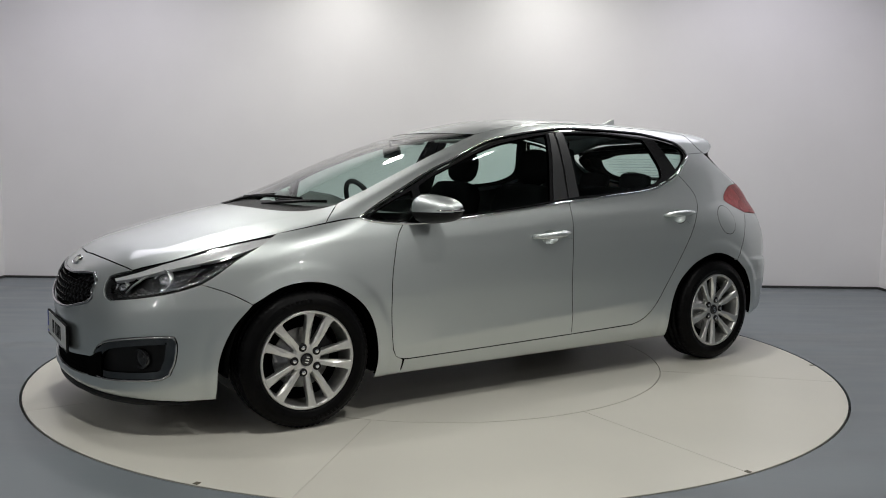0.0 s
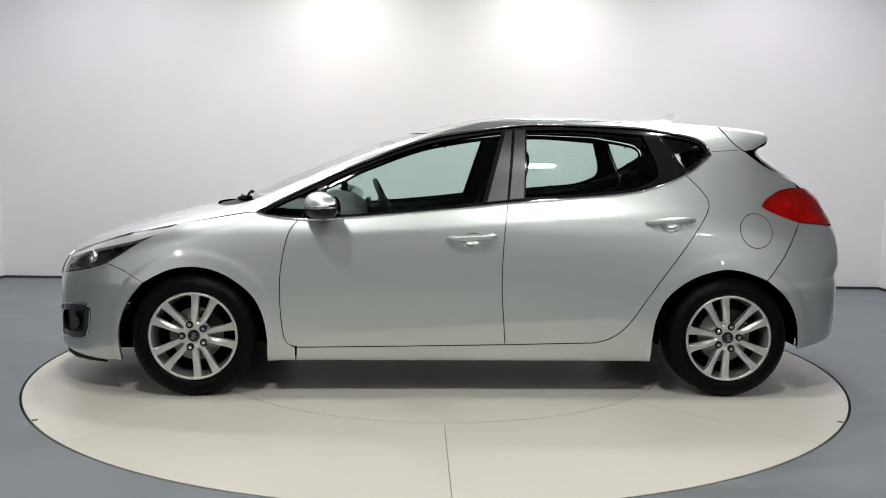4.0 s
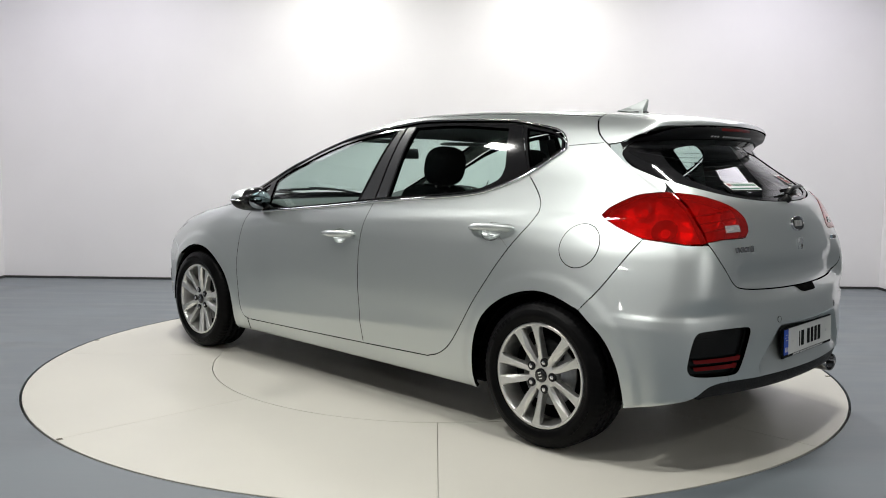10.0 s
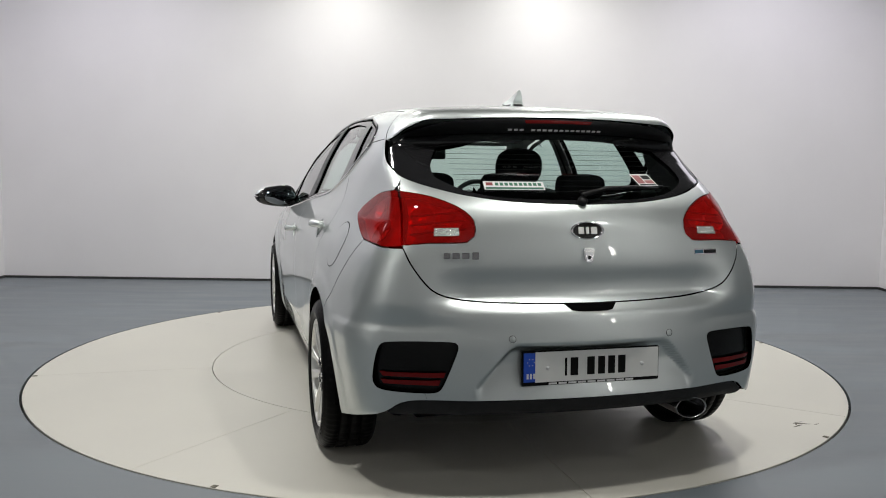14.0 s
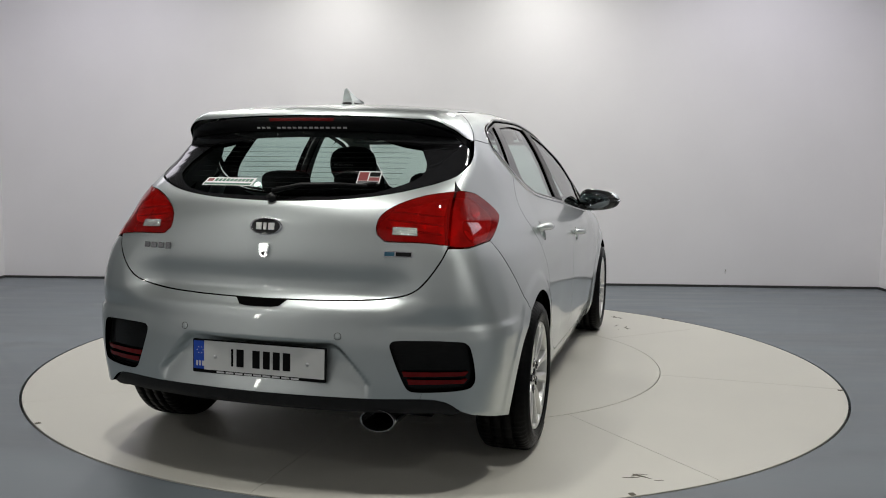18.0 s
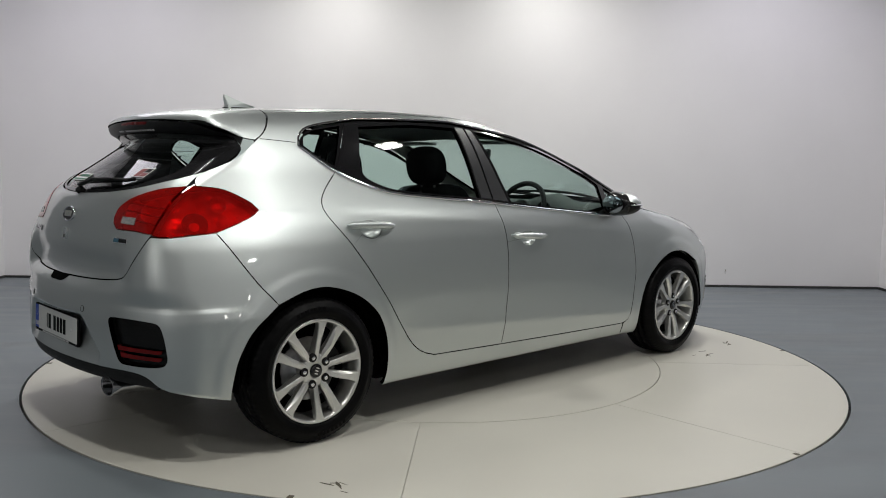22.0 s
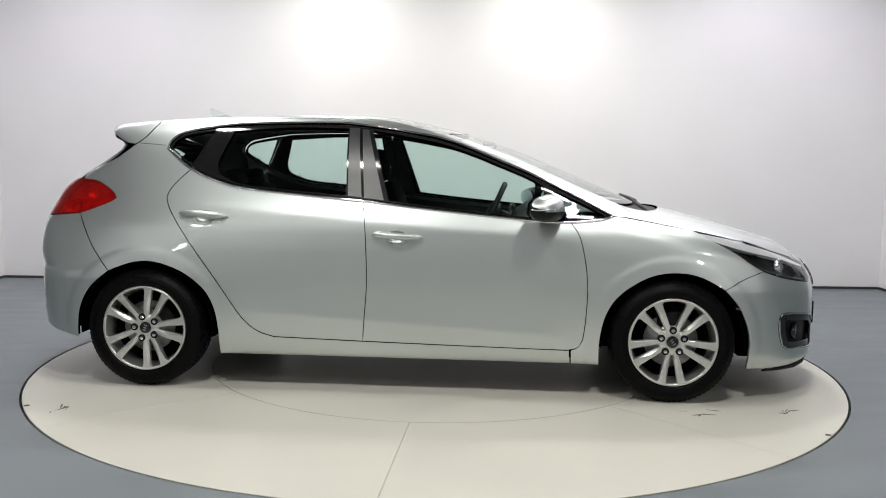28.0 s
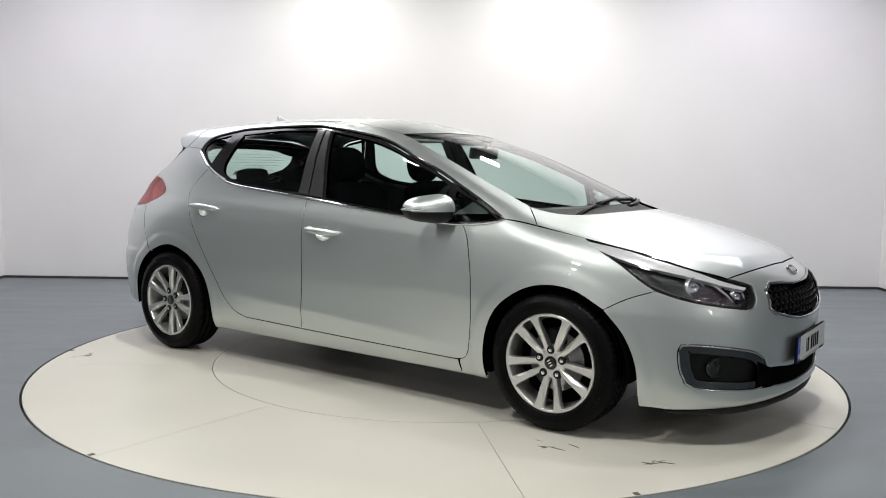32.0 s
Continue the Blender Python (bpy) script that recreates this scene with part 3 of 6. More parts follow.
def side(*pts):
    return project("side", smooth_path(list(pts)) if len(pts) != 1 else np.array(pts, float))


def lay(kind, *pts):
    """A smooth open run laid on the skin in one view."""
    r = smooth_path(list(pts))
    return project(kind, r)


def join(*runs):
    out = [runs[0]]
    for r in runs[1:]:
        if np.linalg.norm(out[-1][-1] - r[0]) < 1e-4:
            r = r[1:]
        out.append(r)
    a = np.concatenate(out)
    keep = [i for i in range(len(a)) if np.linalg.norm(a[i] - a[i - 1]) > 5e-4]
    return a[keep]


def flip(r):
    return r[::-1] * (1, -1, 1)


def both_halves(run):
    """Close a run that starts and ends on the centre line with its mirror image."""
    return join(run, flip(run))


BELT = [(1.03, 0.905), (0.97, 0.888), (0.80, 0.873), (0.602, 0.882), (0.322, 0.906), (0.04, 0.933), (-0.214, 0.960), (-0.527, 0.987), (-0.814, 1.014), (-0.96, 1.046), (-1.125, 1.112), (-1.272, 1.217)]
RAIL = [(-1.272, 1.217), (-1.262, 1.252), (-1.198, 1.300), (-0.998, 1.338), (-0.854, 1.352), (-0.414, 1.361), (-0.235, 1.348), (0.03, 1.310), (0.177, 1.281), (0.322, 1.232), (0.466, 1.173), (0.609, 1.116), (0.751, 1.047), (0.891, 0.978), (1.03, 0.905)]
R_DOOR = [(-1.125, 1.112), (-1.20, 1.035), (-1.231, 0.98), (-1.218, 0.925), (-1.131, 0.803), (-0.961, 0.569), (-0.826, 0.370), (-0.743, 0.298), (-0.659, 0.269)]
SILL = [(-0.659, 0.269), (-0.206, 0.258), (0.332, 0.248), (0.827, 0.241)]
F_DOOR = [(0.80, 0.2415), (0.855, 0.250), (0.889, 0.293), (0.906, 0.466), (0.901, 0.635), (0.867, 0.80), (0.82, 0.873)]
GAP = [(-0.214, 0.960), (-0.191, 0.788), (-0.183, 0.564), (-0.194, 0.393), (-0.205, 0.258)]
ARCH_R = [(-0.946, 0.165), (-0.946, 0.296), (-0.965, 0.412), (-1.018, 0.511), (-1.127, 0.595), (-1.266, 0.641), (-1.379, 0.636), (-1.507, 0.592)]
ARCH_R2 = [(-1.507, 0.592), (-1.610, 0.502), (-1.668, 0.399), (-1.690, 0.290), (-1.692, 0.235)]
ARCH_F = [(1.566, 0.560), (1.438, 0.623), (1.311, 0.639), (1.186, 0.609), (1.064, 0.526), (1.0, 0.425), (0.973, 0.294), (0.976, 0.165)]
ARCH_F2 = [(1.70, 0.160), (1.697, 0.326), (1.648, 0.459), (1.566, 0.560)]
LAMP_LOW = [(1.424, 0.840), (1.502, 0.798), (1.612, 0.741), (1.689, 0.690), (1.759, 0.648)]
TAIL_OUT = [(-1.707, 0.876), (-1.61, 0.910), (-1.533, 0.943), (-1.516, 0.958), (-1.538, 0.985), (-1.632, 1.036), (-1.735, 1.052)]


def pick(run, x0, x1):
    """The stretch of a run between two places along it, given by their first numbers."""
    p = smooth_path(list(run), step=0.01)
    i, j = (int(np.argmin(np.abs(p[:, 0] - x))) for x in (x0, x1))
    return [tuple(v) for v in (p[i:j + 1] if i <= j else p[j:i + 1][::-1])]


def cutrun(kind, run, x0, x1):
    return project(kind, np.array(pick(run, x0, x1)))


# doors below the window line, with a finger hole behind each handle
def oval(cx, cz, a, b, n=40):
    return np.array([(cx + a * math.cos(2 * math.pi * i / n), cz + b * math.sin(2 * math.pi * i / n)) for i in range(n)])


PULL_F, PULL_R = (-0.033, 0.797), (-1.022, 0.880)
CUP = (0.054, 0.037)
front_doors = both("front_door", Roll, join(lay("side", *GAP), lay("side", GAP[-1], (0.332, 0.248), (0.80, 0.2415)), lay("side", *F_DOOR), cutrun("side", BELT, 0.82, -0.214)), PAINT, holes=[oval(PULL_F[0], PULL_F[1] - 0.014, *CUP)], gap=0.0022, cell=0.016)
rear_doors = both("rear_door", Roll, join(lay("side", *GAP[::-1]), cutrun("side", BELT, -0.214, -1.125), lay("side", *R_DOOR), lay("side", R_DOOR[-1], GAP[-1])), PAINT, holes=[oval(PULL_R[0], PULL_R[1] - 0.014, *CUP)], cell=0.016)
# side frame: sill, rear quarter, C-pillar, roof rail and A-pillar in one pressing
side_frames = both("side_frame", Roll, join(
    lay("side", *R_DOOR), lay("side", *SILL), lay("side", SILL[-1], (0.835, 0.168)), lay("side", (0.835, 0.168), (-0.946, 0.168)), lay("side", *ARCH_R),
    lay("side", ARCH_R[-1], (-1.60, 0.705), (-1.707, 0.876)), lay("side", *TAIL_OUT), lay("side", TAIL_OUT[-1], (-1.716, 1.092), (-1.567, 1.158), (-1.458, 1.236)),
    lay("side", (-1.458, 1.236), (-1.405, 1.278), (-1.36, 1.345)), lay("top", (-1.36, 0.52), (-0.8, 0.515), (-0.2, 0.505), (0.05, 0.48), (0.19, 0.465)),
    lay("top", (0.19, 0.465), (0.464, 0.541), (0.775, 0.589), (1.069, 0.615)), lay("top", (1.069, 0.615), (1.13, 0.68), (1.185, 0.745)), cutrun("side", [(1.185, 0.884), (1.09, 0.900), (1.03, 0.905)], 1.185, 1.03),
    lay("side", *RAIL[::-1]), cutrun("side", BELT, -1.272, -1.125)), PAINT, cell=0.013)
fenders = both("front_wing", Roll, join(
    cutrun("side", BELT, 0.82, 1.03), lay("side", (1.03, 0.905), (1.09, 0.898), (1.185, 0.882), (1.30, 0.862), (1.421, 0.842)), lay("side", *LAMP_LOW), lay("side", LAMP_LOW[-1], (1.655, 0.609), (1.566, 0.560)),
    lay("side", *ARCH_F), lay("side", ARCH_F[-1], (0.838, 0.168)), lay("side", (0.838, 0.168), (0.835, 0.243), (0.855, 0.250)), lay("side", *F_DOOR[1:])), PAINT, cell=0.012)
HOOD_SIDE = [(1.185, 0.748), (1.30, 0.747), (1.424, 0.744), (1.557, 0.730), (1.694, 0.697), (1.844, 0.640), (1.972, 0.541)]
hood = skin("hood", Roll, both_halves(join(lay("top", (1.352, 0.0), (1.348, 0.12), (1.302, 0.364), (1.213, 0.537), (1.075, 0.618)), lay("top", (1.075, 0.618), (1.13, 0.682), (1.185, 0.748)), lay("top", *HOOD_SIDE),
            lay("top", HOOD_SIDE[-1], (2.008, 0.40), (2.036, 0.22), (2.052, 0.0)))), PAINT, CAR, cell=0.016)
roof = skin("roof", Roll, both_halves(join(lay("top", (-1.36, 0.0), (-1.36, 0.519)), lay("top", (-1.36, 0.519), (-0.8, 0.514), (-0.2, 0.504), (0.05, 0.479), (0.19, 0.462)), lay("top", (0.19, 0.462), (0.25, 0.26), (0.285, 0.0)))), PAINT, CAR)
windscreen = skin("windscreen", Roll, both_halves(join(lay("top", (0.288, 0.0), (0.253, 0.26), (0.195, 0.462)), lay("top", (0.195, 0.462), (0.464, 0.537), (0.775, 0.585), (1.062, 0.611)), lay("top", (1.062, 0.611), (1.13, 0.50), (1.19, 0.3), (1.21, 0.0)))),
                  SCREEN, CAR, lip=0.0, out=-0.002, label="clear laminated windscreen with a dark top band")
cowl = skin("cowl", Roll, both_halves(join(lay("top", (1.213, 0.0), (1.193, 0.3), (1.133, 0.50), (1.066, 0.613)), lay("top", (1.066, 0.613), (1.21, 0.535), (1.30, 0.362), (1.345, 0.12), (1.349, 0.0)))), PLASTIC, CAR, out=-0.012, label="black plastic cowl below the windscreen")

# side windows
DLO = join(lay("side", *BELT), lay("side", *RAIL))
GLASS_F = smooth_path([(-0.085, 0.967), (0.10, 0.945), (0.322, 0.923), (0.60, 0.899), (0.69, 0.893)], [(0.69, 0.893), (0.688, 1.045)], [(0.688, 1.045), (0.60, 1.092), (0.46, 1.150), (0.32, 1.206), (0.17, 1.254), (0.03, 1.283), (-0.19, 1.320)], [(-0.19, 1.320), (-0.085, 0.967)])
GLASS_T = smooth_path([(0.735, 0.889), (0.80, 0.888), (0.96, 0.899), (0.985, 0.908)], [(0.985, 0.908), (0.89, 0.957), (0.735, 1.025)], [(0.735, 1.025), (0.735, 0.889)])
GLASS_R = smooth_path([(-0.305, 0.990), (-0.527, 1.006), (-0.80, 1.032), (-0.90, 1.056), (-0.965, 1.085)], [(-0.965, 1.085), (-0.985, 1.140), (-0.925, 1.312)], [(-0.925, 1.312), (-0.60, 1.334), (-0.325, 1.330)], [(-0.325, 1.330), (-0.305, 0.990)])
GLASS_Q = smooth_path([(-1.122, 1.138), (-1.19, 1.178), (-1.245, 1.222)], [(-1.245, 1.222), (-1.235, 1.252), (-1.185, 1.283), (-1.03, 1.313)], [(-1.03, 1.313), (-1.122, 1.138)])
PB = [(-0.214, 0.960), (-0.240, 1.16), (-0.262, 1.350)]
PC = [(-1.125, 1.112), (-1.06, 1.225), (-0.99, 1.339)]
for m, dad in ((False, side_frames[0]), (True, side_frames[1])):
    for nm, run, r, material, lab in (("window_trim", BELT, 0.0075, CHROME, "bright chrome strip under the side windows"), ("roof_trim", RAIL, 0.0055, DARKCHROME, "slim dark chrome strip over the side windows")):
        loop = lay("side", *run)
        bm = bmesh.new()
        sweep(bm, [Vector(v) for v in (loop + normals(loop) * 0.0005)], r, 10)
        if m:
            bmesh.ops.transform(bm, matrix=Matrix.Diagonal((1, -1, 1, 1)), verts=bm.verts)
            bmesh.ops.reverse_faces(bm, faces=bm.faces)
        part(nm, bm, material, dad, lab)
INN = smooth_path(BELT, RAIL)
INN = inset(INN, 0.0105)


def frame_piece(lo_line, hi_line):
    """The window band between two slanting lines."""
    p = [tuple(v) for v in INN]
    for line, keep in ((lo_line, 1), (hi_line, -1)):
        if line is None:
            continue
        (xa, za), (xb, zb) = line[0], line[-1]
        out = []
        fn = lambda v: (v[0] - (xa + (v[1] - za) * (xb - xa) / (zb - za))) * keep
        for i in range(len(p)):
            a, b = p[i - 1], p[i]
            da, db = fn(a), fn(b)
            if (da < 0) != (db < 0):
                t = da / (da - db)
                out.append((a[0] + (b[0] - a[0]) * t, a[1] + (b[1] - a[1]) * t))
            if db >= 0:
                out.append(b)
        p = out
    return np.array(p)


for k, m in enumerate((False, True)):
    skin("window_frame", Roll, frame_piece(PB, None), GLOSSBLACK, front_doors[k], holes=[GLASS_F, GLASS_T], gap=0.0015, out=-0.002, lip=0.02, mirror=m, label="gloss black front door window frame")
    skin("window_frame", Roll, frame_piece(PC, PB), GLOSSBLACK, rear_doors[k], holes=[GLASS_R], gap=0.0015, out=-0.002, lip=0.02, mirror=m, label="gloss black rear door window frame")
    skin("window_frame", Roll, frame_piece(None, PC), GLOSSBLACK, side_frames[k], holes=[GLASS_Q], gap=0.0015, out=-0.002, lip=0.02, mirror=m, label="gloss black quarter window frame")
    for g, dad, lab in ((GLASS_F, front_doors[k], "clear front door window, closed"), (GLASS_T, front_doors[k], "small fixed triangular window"), (GLASS_R, rear_doors[k], "clear rear door window, closed"), (GLASS_Q, side_frames[k], "small fixed rear quarter window")):
        skin("window_pane", Roll, g, GLASS, dad, gap=-0.002, out=-0.008, lip=0.0, mirror=m, label=lab)
    # satin film on the pillar between the doors
    skin("pillar_film", Roll, smooth_path([(-0.212, 0.975), (-0.108, 0.965)], [(-0.108, 0.965), (-0.213, 1.325)], [(-0.213, 1.325), (-0.250, 1.329)], [(-0.250, 1.329), (-0.212, 0.975)]), PILLAR, front_doors[k], gap=0.002, out=0.001, lip=0.004, mirror=m, label="dark grey pillar film")
    skin("pillar_film", Roll, smooth_path([(-0.221, 0.978), (-0.262, 1.332)], [(-0.262, 1.332), (-0.318, 1.336)], [(-0.318, 1.336), (-0.296, 0.985)], [(-0.296, 0.985), (-0.221, 0.978)]), PILLAR, rear_doors[k], gap=0.002, out=0.001, lip=0.004, mirror=m, label="dark grey pillar film")

for k, m in enumerate((False, True)):
    run = lay("side", (-1.282, 1.232), (-1.36, 1.238), (-1.438, 1.243))
    bm = bmesh.new()
    sweep(bm, [Vector(v) for v in run - normals(run) * 0.0006], 0.0018, 6)
    if m:
        bmesh.ops.transform(bm, matrix=Matrix.Diagonal((1, -1, 1, 1)), verts=bm.verts)
        bmesh.ops.reverse_faces(bm, faces=bm.faces)
    part("roof_seam", bm, DARK, side_frames[k], "thin dark seam under the roof")

# tail
GATE_LOW = [(0.0, 0.673), (0.25, 0.677), (0.44, 0.687), (0.535, 0.712), (0.585, 0.755), (0.625, 0.815), (0.644, 0.862)]
LAMP_IN = [(0.644, 0.872), (0.56, 0.880), (0.43, 0.884), (0.404, 0.905), (0.402, 0.955), (0.445, 0.998), (0.531, 1.034), (0.622, 1.050)]
GLASS_LOW = [(0.0, 1.012), (0.17, 1.017), (0.30, 1.026), (0.43, 1.045), (0.55, 1.078), (0.61, 1.105)]
gate = skin("tailgate", Tail, both_halves(join(lay("tail", *GATE_LOW), lay("tail", GATE_LOW[-1], LAMP_IN[0]), lay("tail", *LAMP_IN), lay("tail", LAMP_IN[-1], (0.612, 1.085), GLASS_LOW[-1]), lay("tail", *GLASS_LOW[::-1]))), PAINT, CAR, cell=0.02)
rear_glass = skin("rear_window", Tail, both_halves(join(lay("tail", *GLASS_LOW), lay("tail", GLASS_LOW[-1], (0.625, 1.15), (0.615, 1.205), (0.56, 1.245)), lay("tail", (0.56, 1.245), (0.3, 1.262), (0.0, 1.268)))), GLOSSBLACK, gate,
                  holes=[project("tail", smooth_path([(-0.36, 1.048), (-0.2, 1.032), (0.2, 1.032), (0.36, 1.048), (0.44, 1.075), (0.49, 1.105)], [(0.49, 1.105), (0.49, 1.15), (0.45, 1.21)], [(0.45, 1.21), (0.2, 1.238), (-0.2, 1.238), (-0.45, 1.21)], [(-0.45, 1.21), (-0.49, 1.15), (-0.49, 1.105), (-0.44, 1.075), (-0.36, 1.048)]))],
                  gap=0.002, out=-0.002, label="black band round the rear window")
skin("window_pane", Tail, project("tail", smooth_path([(-0.36, 1.046), (-0.2, 1.03), (0.2, 1.03), (0.36, 1.046), (0.44, 1.073), (0.493, 1.105)], [(0.493, 1.105), (0.493, 1.15), (0.453, 1.212)], [(0.453, 1.212), (0.2, 1.24), (-0.2, 1.24), (-0.453, 1.212)], [(-0.453, 1.212), (-0.493, 1.15), (-0.493, 1.105), (-0.44, 1.073), (-0.36, 1.046)])), GLASS, gate, gap=-0.003, out=-0.006, lip=0.0, label="tinted rear window glass")
REFL = [(0.728, 0.520), (0.715, 0.540), (0.69, 0.546), (0.60, 0.551), (0.50, 0.550), (0.478, 0.544), (0.474, 0.528), (0.490, 0.480), (0.520, 0.405), (0.535, 0.384), (0.56, 0.377), (0.65, 0.377), (0.715, 0.383), (0.735, 0.395), (0.742, 0.42), (0.738, 0.47)]
rear_bumper = skin("rear_bumper", Tail, both_halves(join(lay("tail", *GATE_LOW), lay("tail", GATE_LOW[-1], (0.70, 0.861)), lay("side", (-1.87, 0.861), (-1.80, 0.868), (-1.707, 0.876)), lay("side", (-1.707, 0.876), (-1.60, 0.705), (-1.507, 0.592)), lay("side", *ARCH_R2),
                   lay("side", ARCH_R2[-1], (-1.80, 0.258), (-1.90, 0.285)), lay("tail", (0.70, 0.300), (0.62, 0.345), (0.40, 0.348), (0.2, 0.350), (0.0, 0.350)))), PAINT, CAR, cell=0.009,
                   holes=[project("tail", ring(REFL)), flip(project("tail", ring(REFL)))])
diffuser = skin("rear_valance", Tail, both_halves(join(lay("tail", (0.0, 0.350), (0.2, 0.350), (0.40, 0.348), (0.62, 0.345), (0.70, 0.298)), lay("tail", (0.70, 0.298), (0.64, 0.27), (0.4, 0.262), (0.0, 0.262)))), PLASTIC, CAR, out=-0.008, lip=0.05, label="black plastic lower valance of the rear bumper")
TAIL_LAMP = join(lay("tail", *LAMP_IN), lay("side", (-1.74, 1.052), (-1.632, 1.036), (-1.538, 0.985), (-1.516, 0.958), (-1.533, 0.943), (-1.61, 0.910), (-1.707, 0.878), (-1.80, 0.870), (-1.87, 0.863)))
# nose
GRILLE = [(0.0, 0.650), (0.12, 0.652), (0.25, 0.664), (0.335, 0.668)], [(0.335, 0.668), (0.40, 0.640)], [(0.40, 0.640), (0.425, 0.568)], [(0.425, 0.568), (0.39, 0.543)], [(0.39, 0.543), (0.19, 0.503), (0.0, 0.494)]
FOG = [(0.757, 0.425), (0.735, 0.440), (0.62, 0.425), (0.51, 0.398), (0.447, 0.352), (0.425, 0.30), (0.430, 0.256), (0.49, 0.238), (0.60, 0.240), (0.715, 0.256), (0.742, 0.30), (0.755, 0.36)]
INTAKE = [(0.0, 0.298), (0.2, 0.300), (0.415, 0.318), (0.410, 0.280), (0.40, 0.242), (0.2, 0.228), (0.0, 0.226)]
HEAD_IN = [(1.759, 0.648), (1.832, 0.624), (1.90, 0.606), (2.005, 0.584), (2.058, 0.574)]
HEAD = join(lay("side", *LAMP_LOW), lay("side", *HEAD_IN), lay("nose", (0.540, 0.573), (0.512, 0.581), (0.478, 0.615), (0.458, 0.655)), lay("top", (2.043, 0.458), (1.976, 0.535), (1.844, 0.634), (1.694, 0.691), (1.557, 0.724), (1.424, 0.739)))


def halves(pts, kind):
    p = smooth_path(*pts) if isinstance(pts, tuple) else smooth_path(pts)
    return both_halves(project(kind, p))


front_bumper = skin("front_bumper", Nose, both_halves(join(lay("top", (2.0525, 0.0), (2.0365, 0.22), (2.0087, 0.40), (1.973, 0.5395)), lay("top", (1.982, 0.530), (2.043, 0.456)), lay("nose", (0.457, 0.654), (0.477, 0.614), (0.511, 0.579), (0.540, 0.571)), lay("side", *HEAD_IN[::-1]),
                    lay("side", HEAD_IN[0], (1.655, 0.609), (1.566, 0.560)), lay("side", *ARCH_F2[::-1]), lay("side", ARCH_F2[0], (1.83, 0.155)), lay("nose", (0.70, 0.158), (0.53, 0.168), (0.38, 0.175), (0.2, 0.182), (0.0, 0.184)))), PAINT, CAR, cell=0.013,
                    holes=[halves(GRILLE, "nose"), halves(INTAKE, "nose"), project("nose", ring(FOG)), flip(project("nose", ring(FOG)))])
# ------------------------------------------------------------ car details
RED_LENS = glass_mat("red_lens", (0.70, 0.012, 0.010), body=(0.50, 0.010, 0.008))
LAMP_BACK = mat("lamp_reflector", (0.85, 0.62, 0.58), 0.3, metal=0.5, vary=0.45, scale=16, bump=0.9, bump_scale=26)
RED_REFLECTOR = mat("red_reflector", (0.14, 0.003, 0.003), 0.25, vary=0.2, scale=30, bump=0.1, bump_scale=260, spec=0.25)
INSERT = mat("insert_black", (0.005, 0.005, 0.005), 0.16, spec=0.25, vary=0.1, scale=60, bump=0.12, bump_scale=160)
SMOKE = mat("smoked_chrome", (0.10, 0.105, 0.11), 0.16, metal=1.0, vary=0.1, scale=40)
FOGTRIM = mat("satin_chrome", (0.50, 0.50, 0.51), 0.2, metal=1.0, vary=0.05, scale=40)
FACETS = mat("faceted_reflector", (0.07, 0.07, 0.072), 0.16, metal=0.9, vary=0.3, scale=40, bump=1.0, bump_scale=70)
AMBER = mat("amber_bowl", (0.42, 0.14, 0.03), 0.25, metal=0.5, vary=0.3, scale=30, bump=0.5, bump_scale=60)
CLEAR_BACK = mat("clear_reflector", (0.75, 0.74, 0.72), 0.2, metal=0.8, vary=0.2, scale=60, bump=0.4, bump_scale=200)
LAMPSILVER = mat("lamp_silver", (0.82, 0.82, 0.82), 0.25, metal=0.35, vary=0.03, scale=30)
SILVER = mat("bright_silver", (0.72, 0.73, 0.74), 0.2, metal=0.85, coat=0.4)
PLATE = mat("plate_white", (0.74, 0.745, 0.72), 0.35, vary=0.03, scale=20)
BLUE = mat("plate_blue", (0.01, 0.07, 0.48), 0.4)
INK = mat("print_black", (0.005, 0.005, 0.005), 0.6, spec=0.1)
PRINTWHITE = mat("print_white", (0.7, 0.7, 0.7), 0.5)
TEAL = mat("badge_teal", (0.03, 0.11, 0.17), 0.3)
MIRRORGLASS = mat("mirror_glass", (0.33, 0.35, 0.38), 0.02, metal=1.0)
GREEN = mat("print_green", (0.02, 0.12, 0.07), 0.5)
PRINTRED = mat("print_red", (0.20, 0.03, 0.03), 0.5)


def skin_at(view, a, b, lift=0.0):
    """A place on the skin and the way out of it. view: side, nose, tail or top."""
    p = project(view, np.array([[abs(a) if view != "side" else a, b]], float)) if view != "top" else project(view, np.array([[a, abs(b)]], float))
    n = normals(p)[0]
    p = p[0] + n * lift
    s = 1.0
    if (view in ("nose", "tail") and a < 0) or (view == "top" and b < 0):
        s = -1.0
    return Vector((p[0], p[1] * s, p[2])), Vector((n[0], n[1] * s, n[2]))


def stand(p, n, up=(0, 0, 1)):
    """A frame on the skin: x along, y up, z out."""
    z = n.normalized()
    x = Vector(up).cross(z).normalized()
    y = z.cross(x)
    return Matrix(((x.x, y.x, z.x, p.x), (x.y, y.y, z.y, p.y), (x.z, y.z, z.z, p.z), (0, 0, 0, 1)))


MIR = Matrix.Diagonal((1, -1, 1, 1))


def mirrored(bm, m):
    if m:
        bmesh.ops.transform(bm, matrix=MIR, verts=bm.verts)
        bmesh.ops.reverse_faces(bm, faces=bm.faces)
    return bm


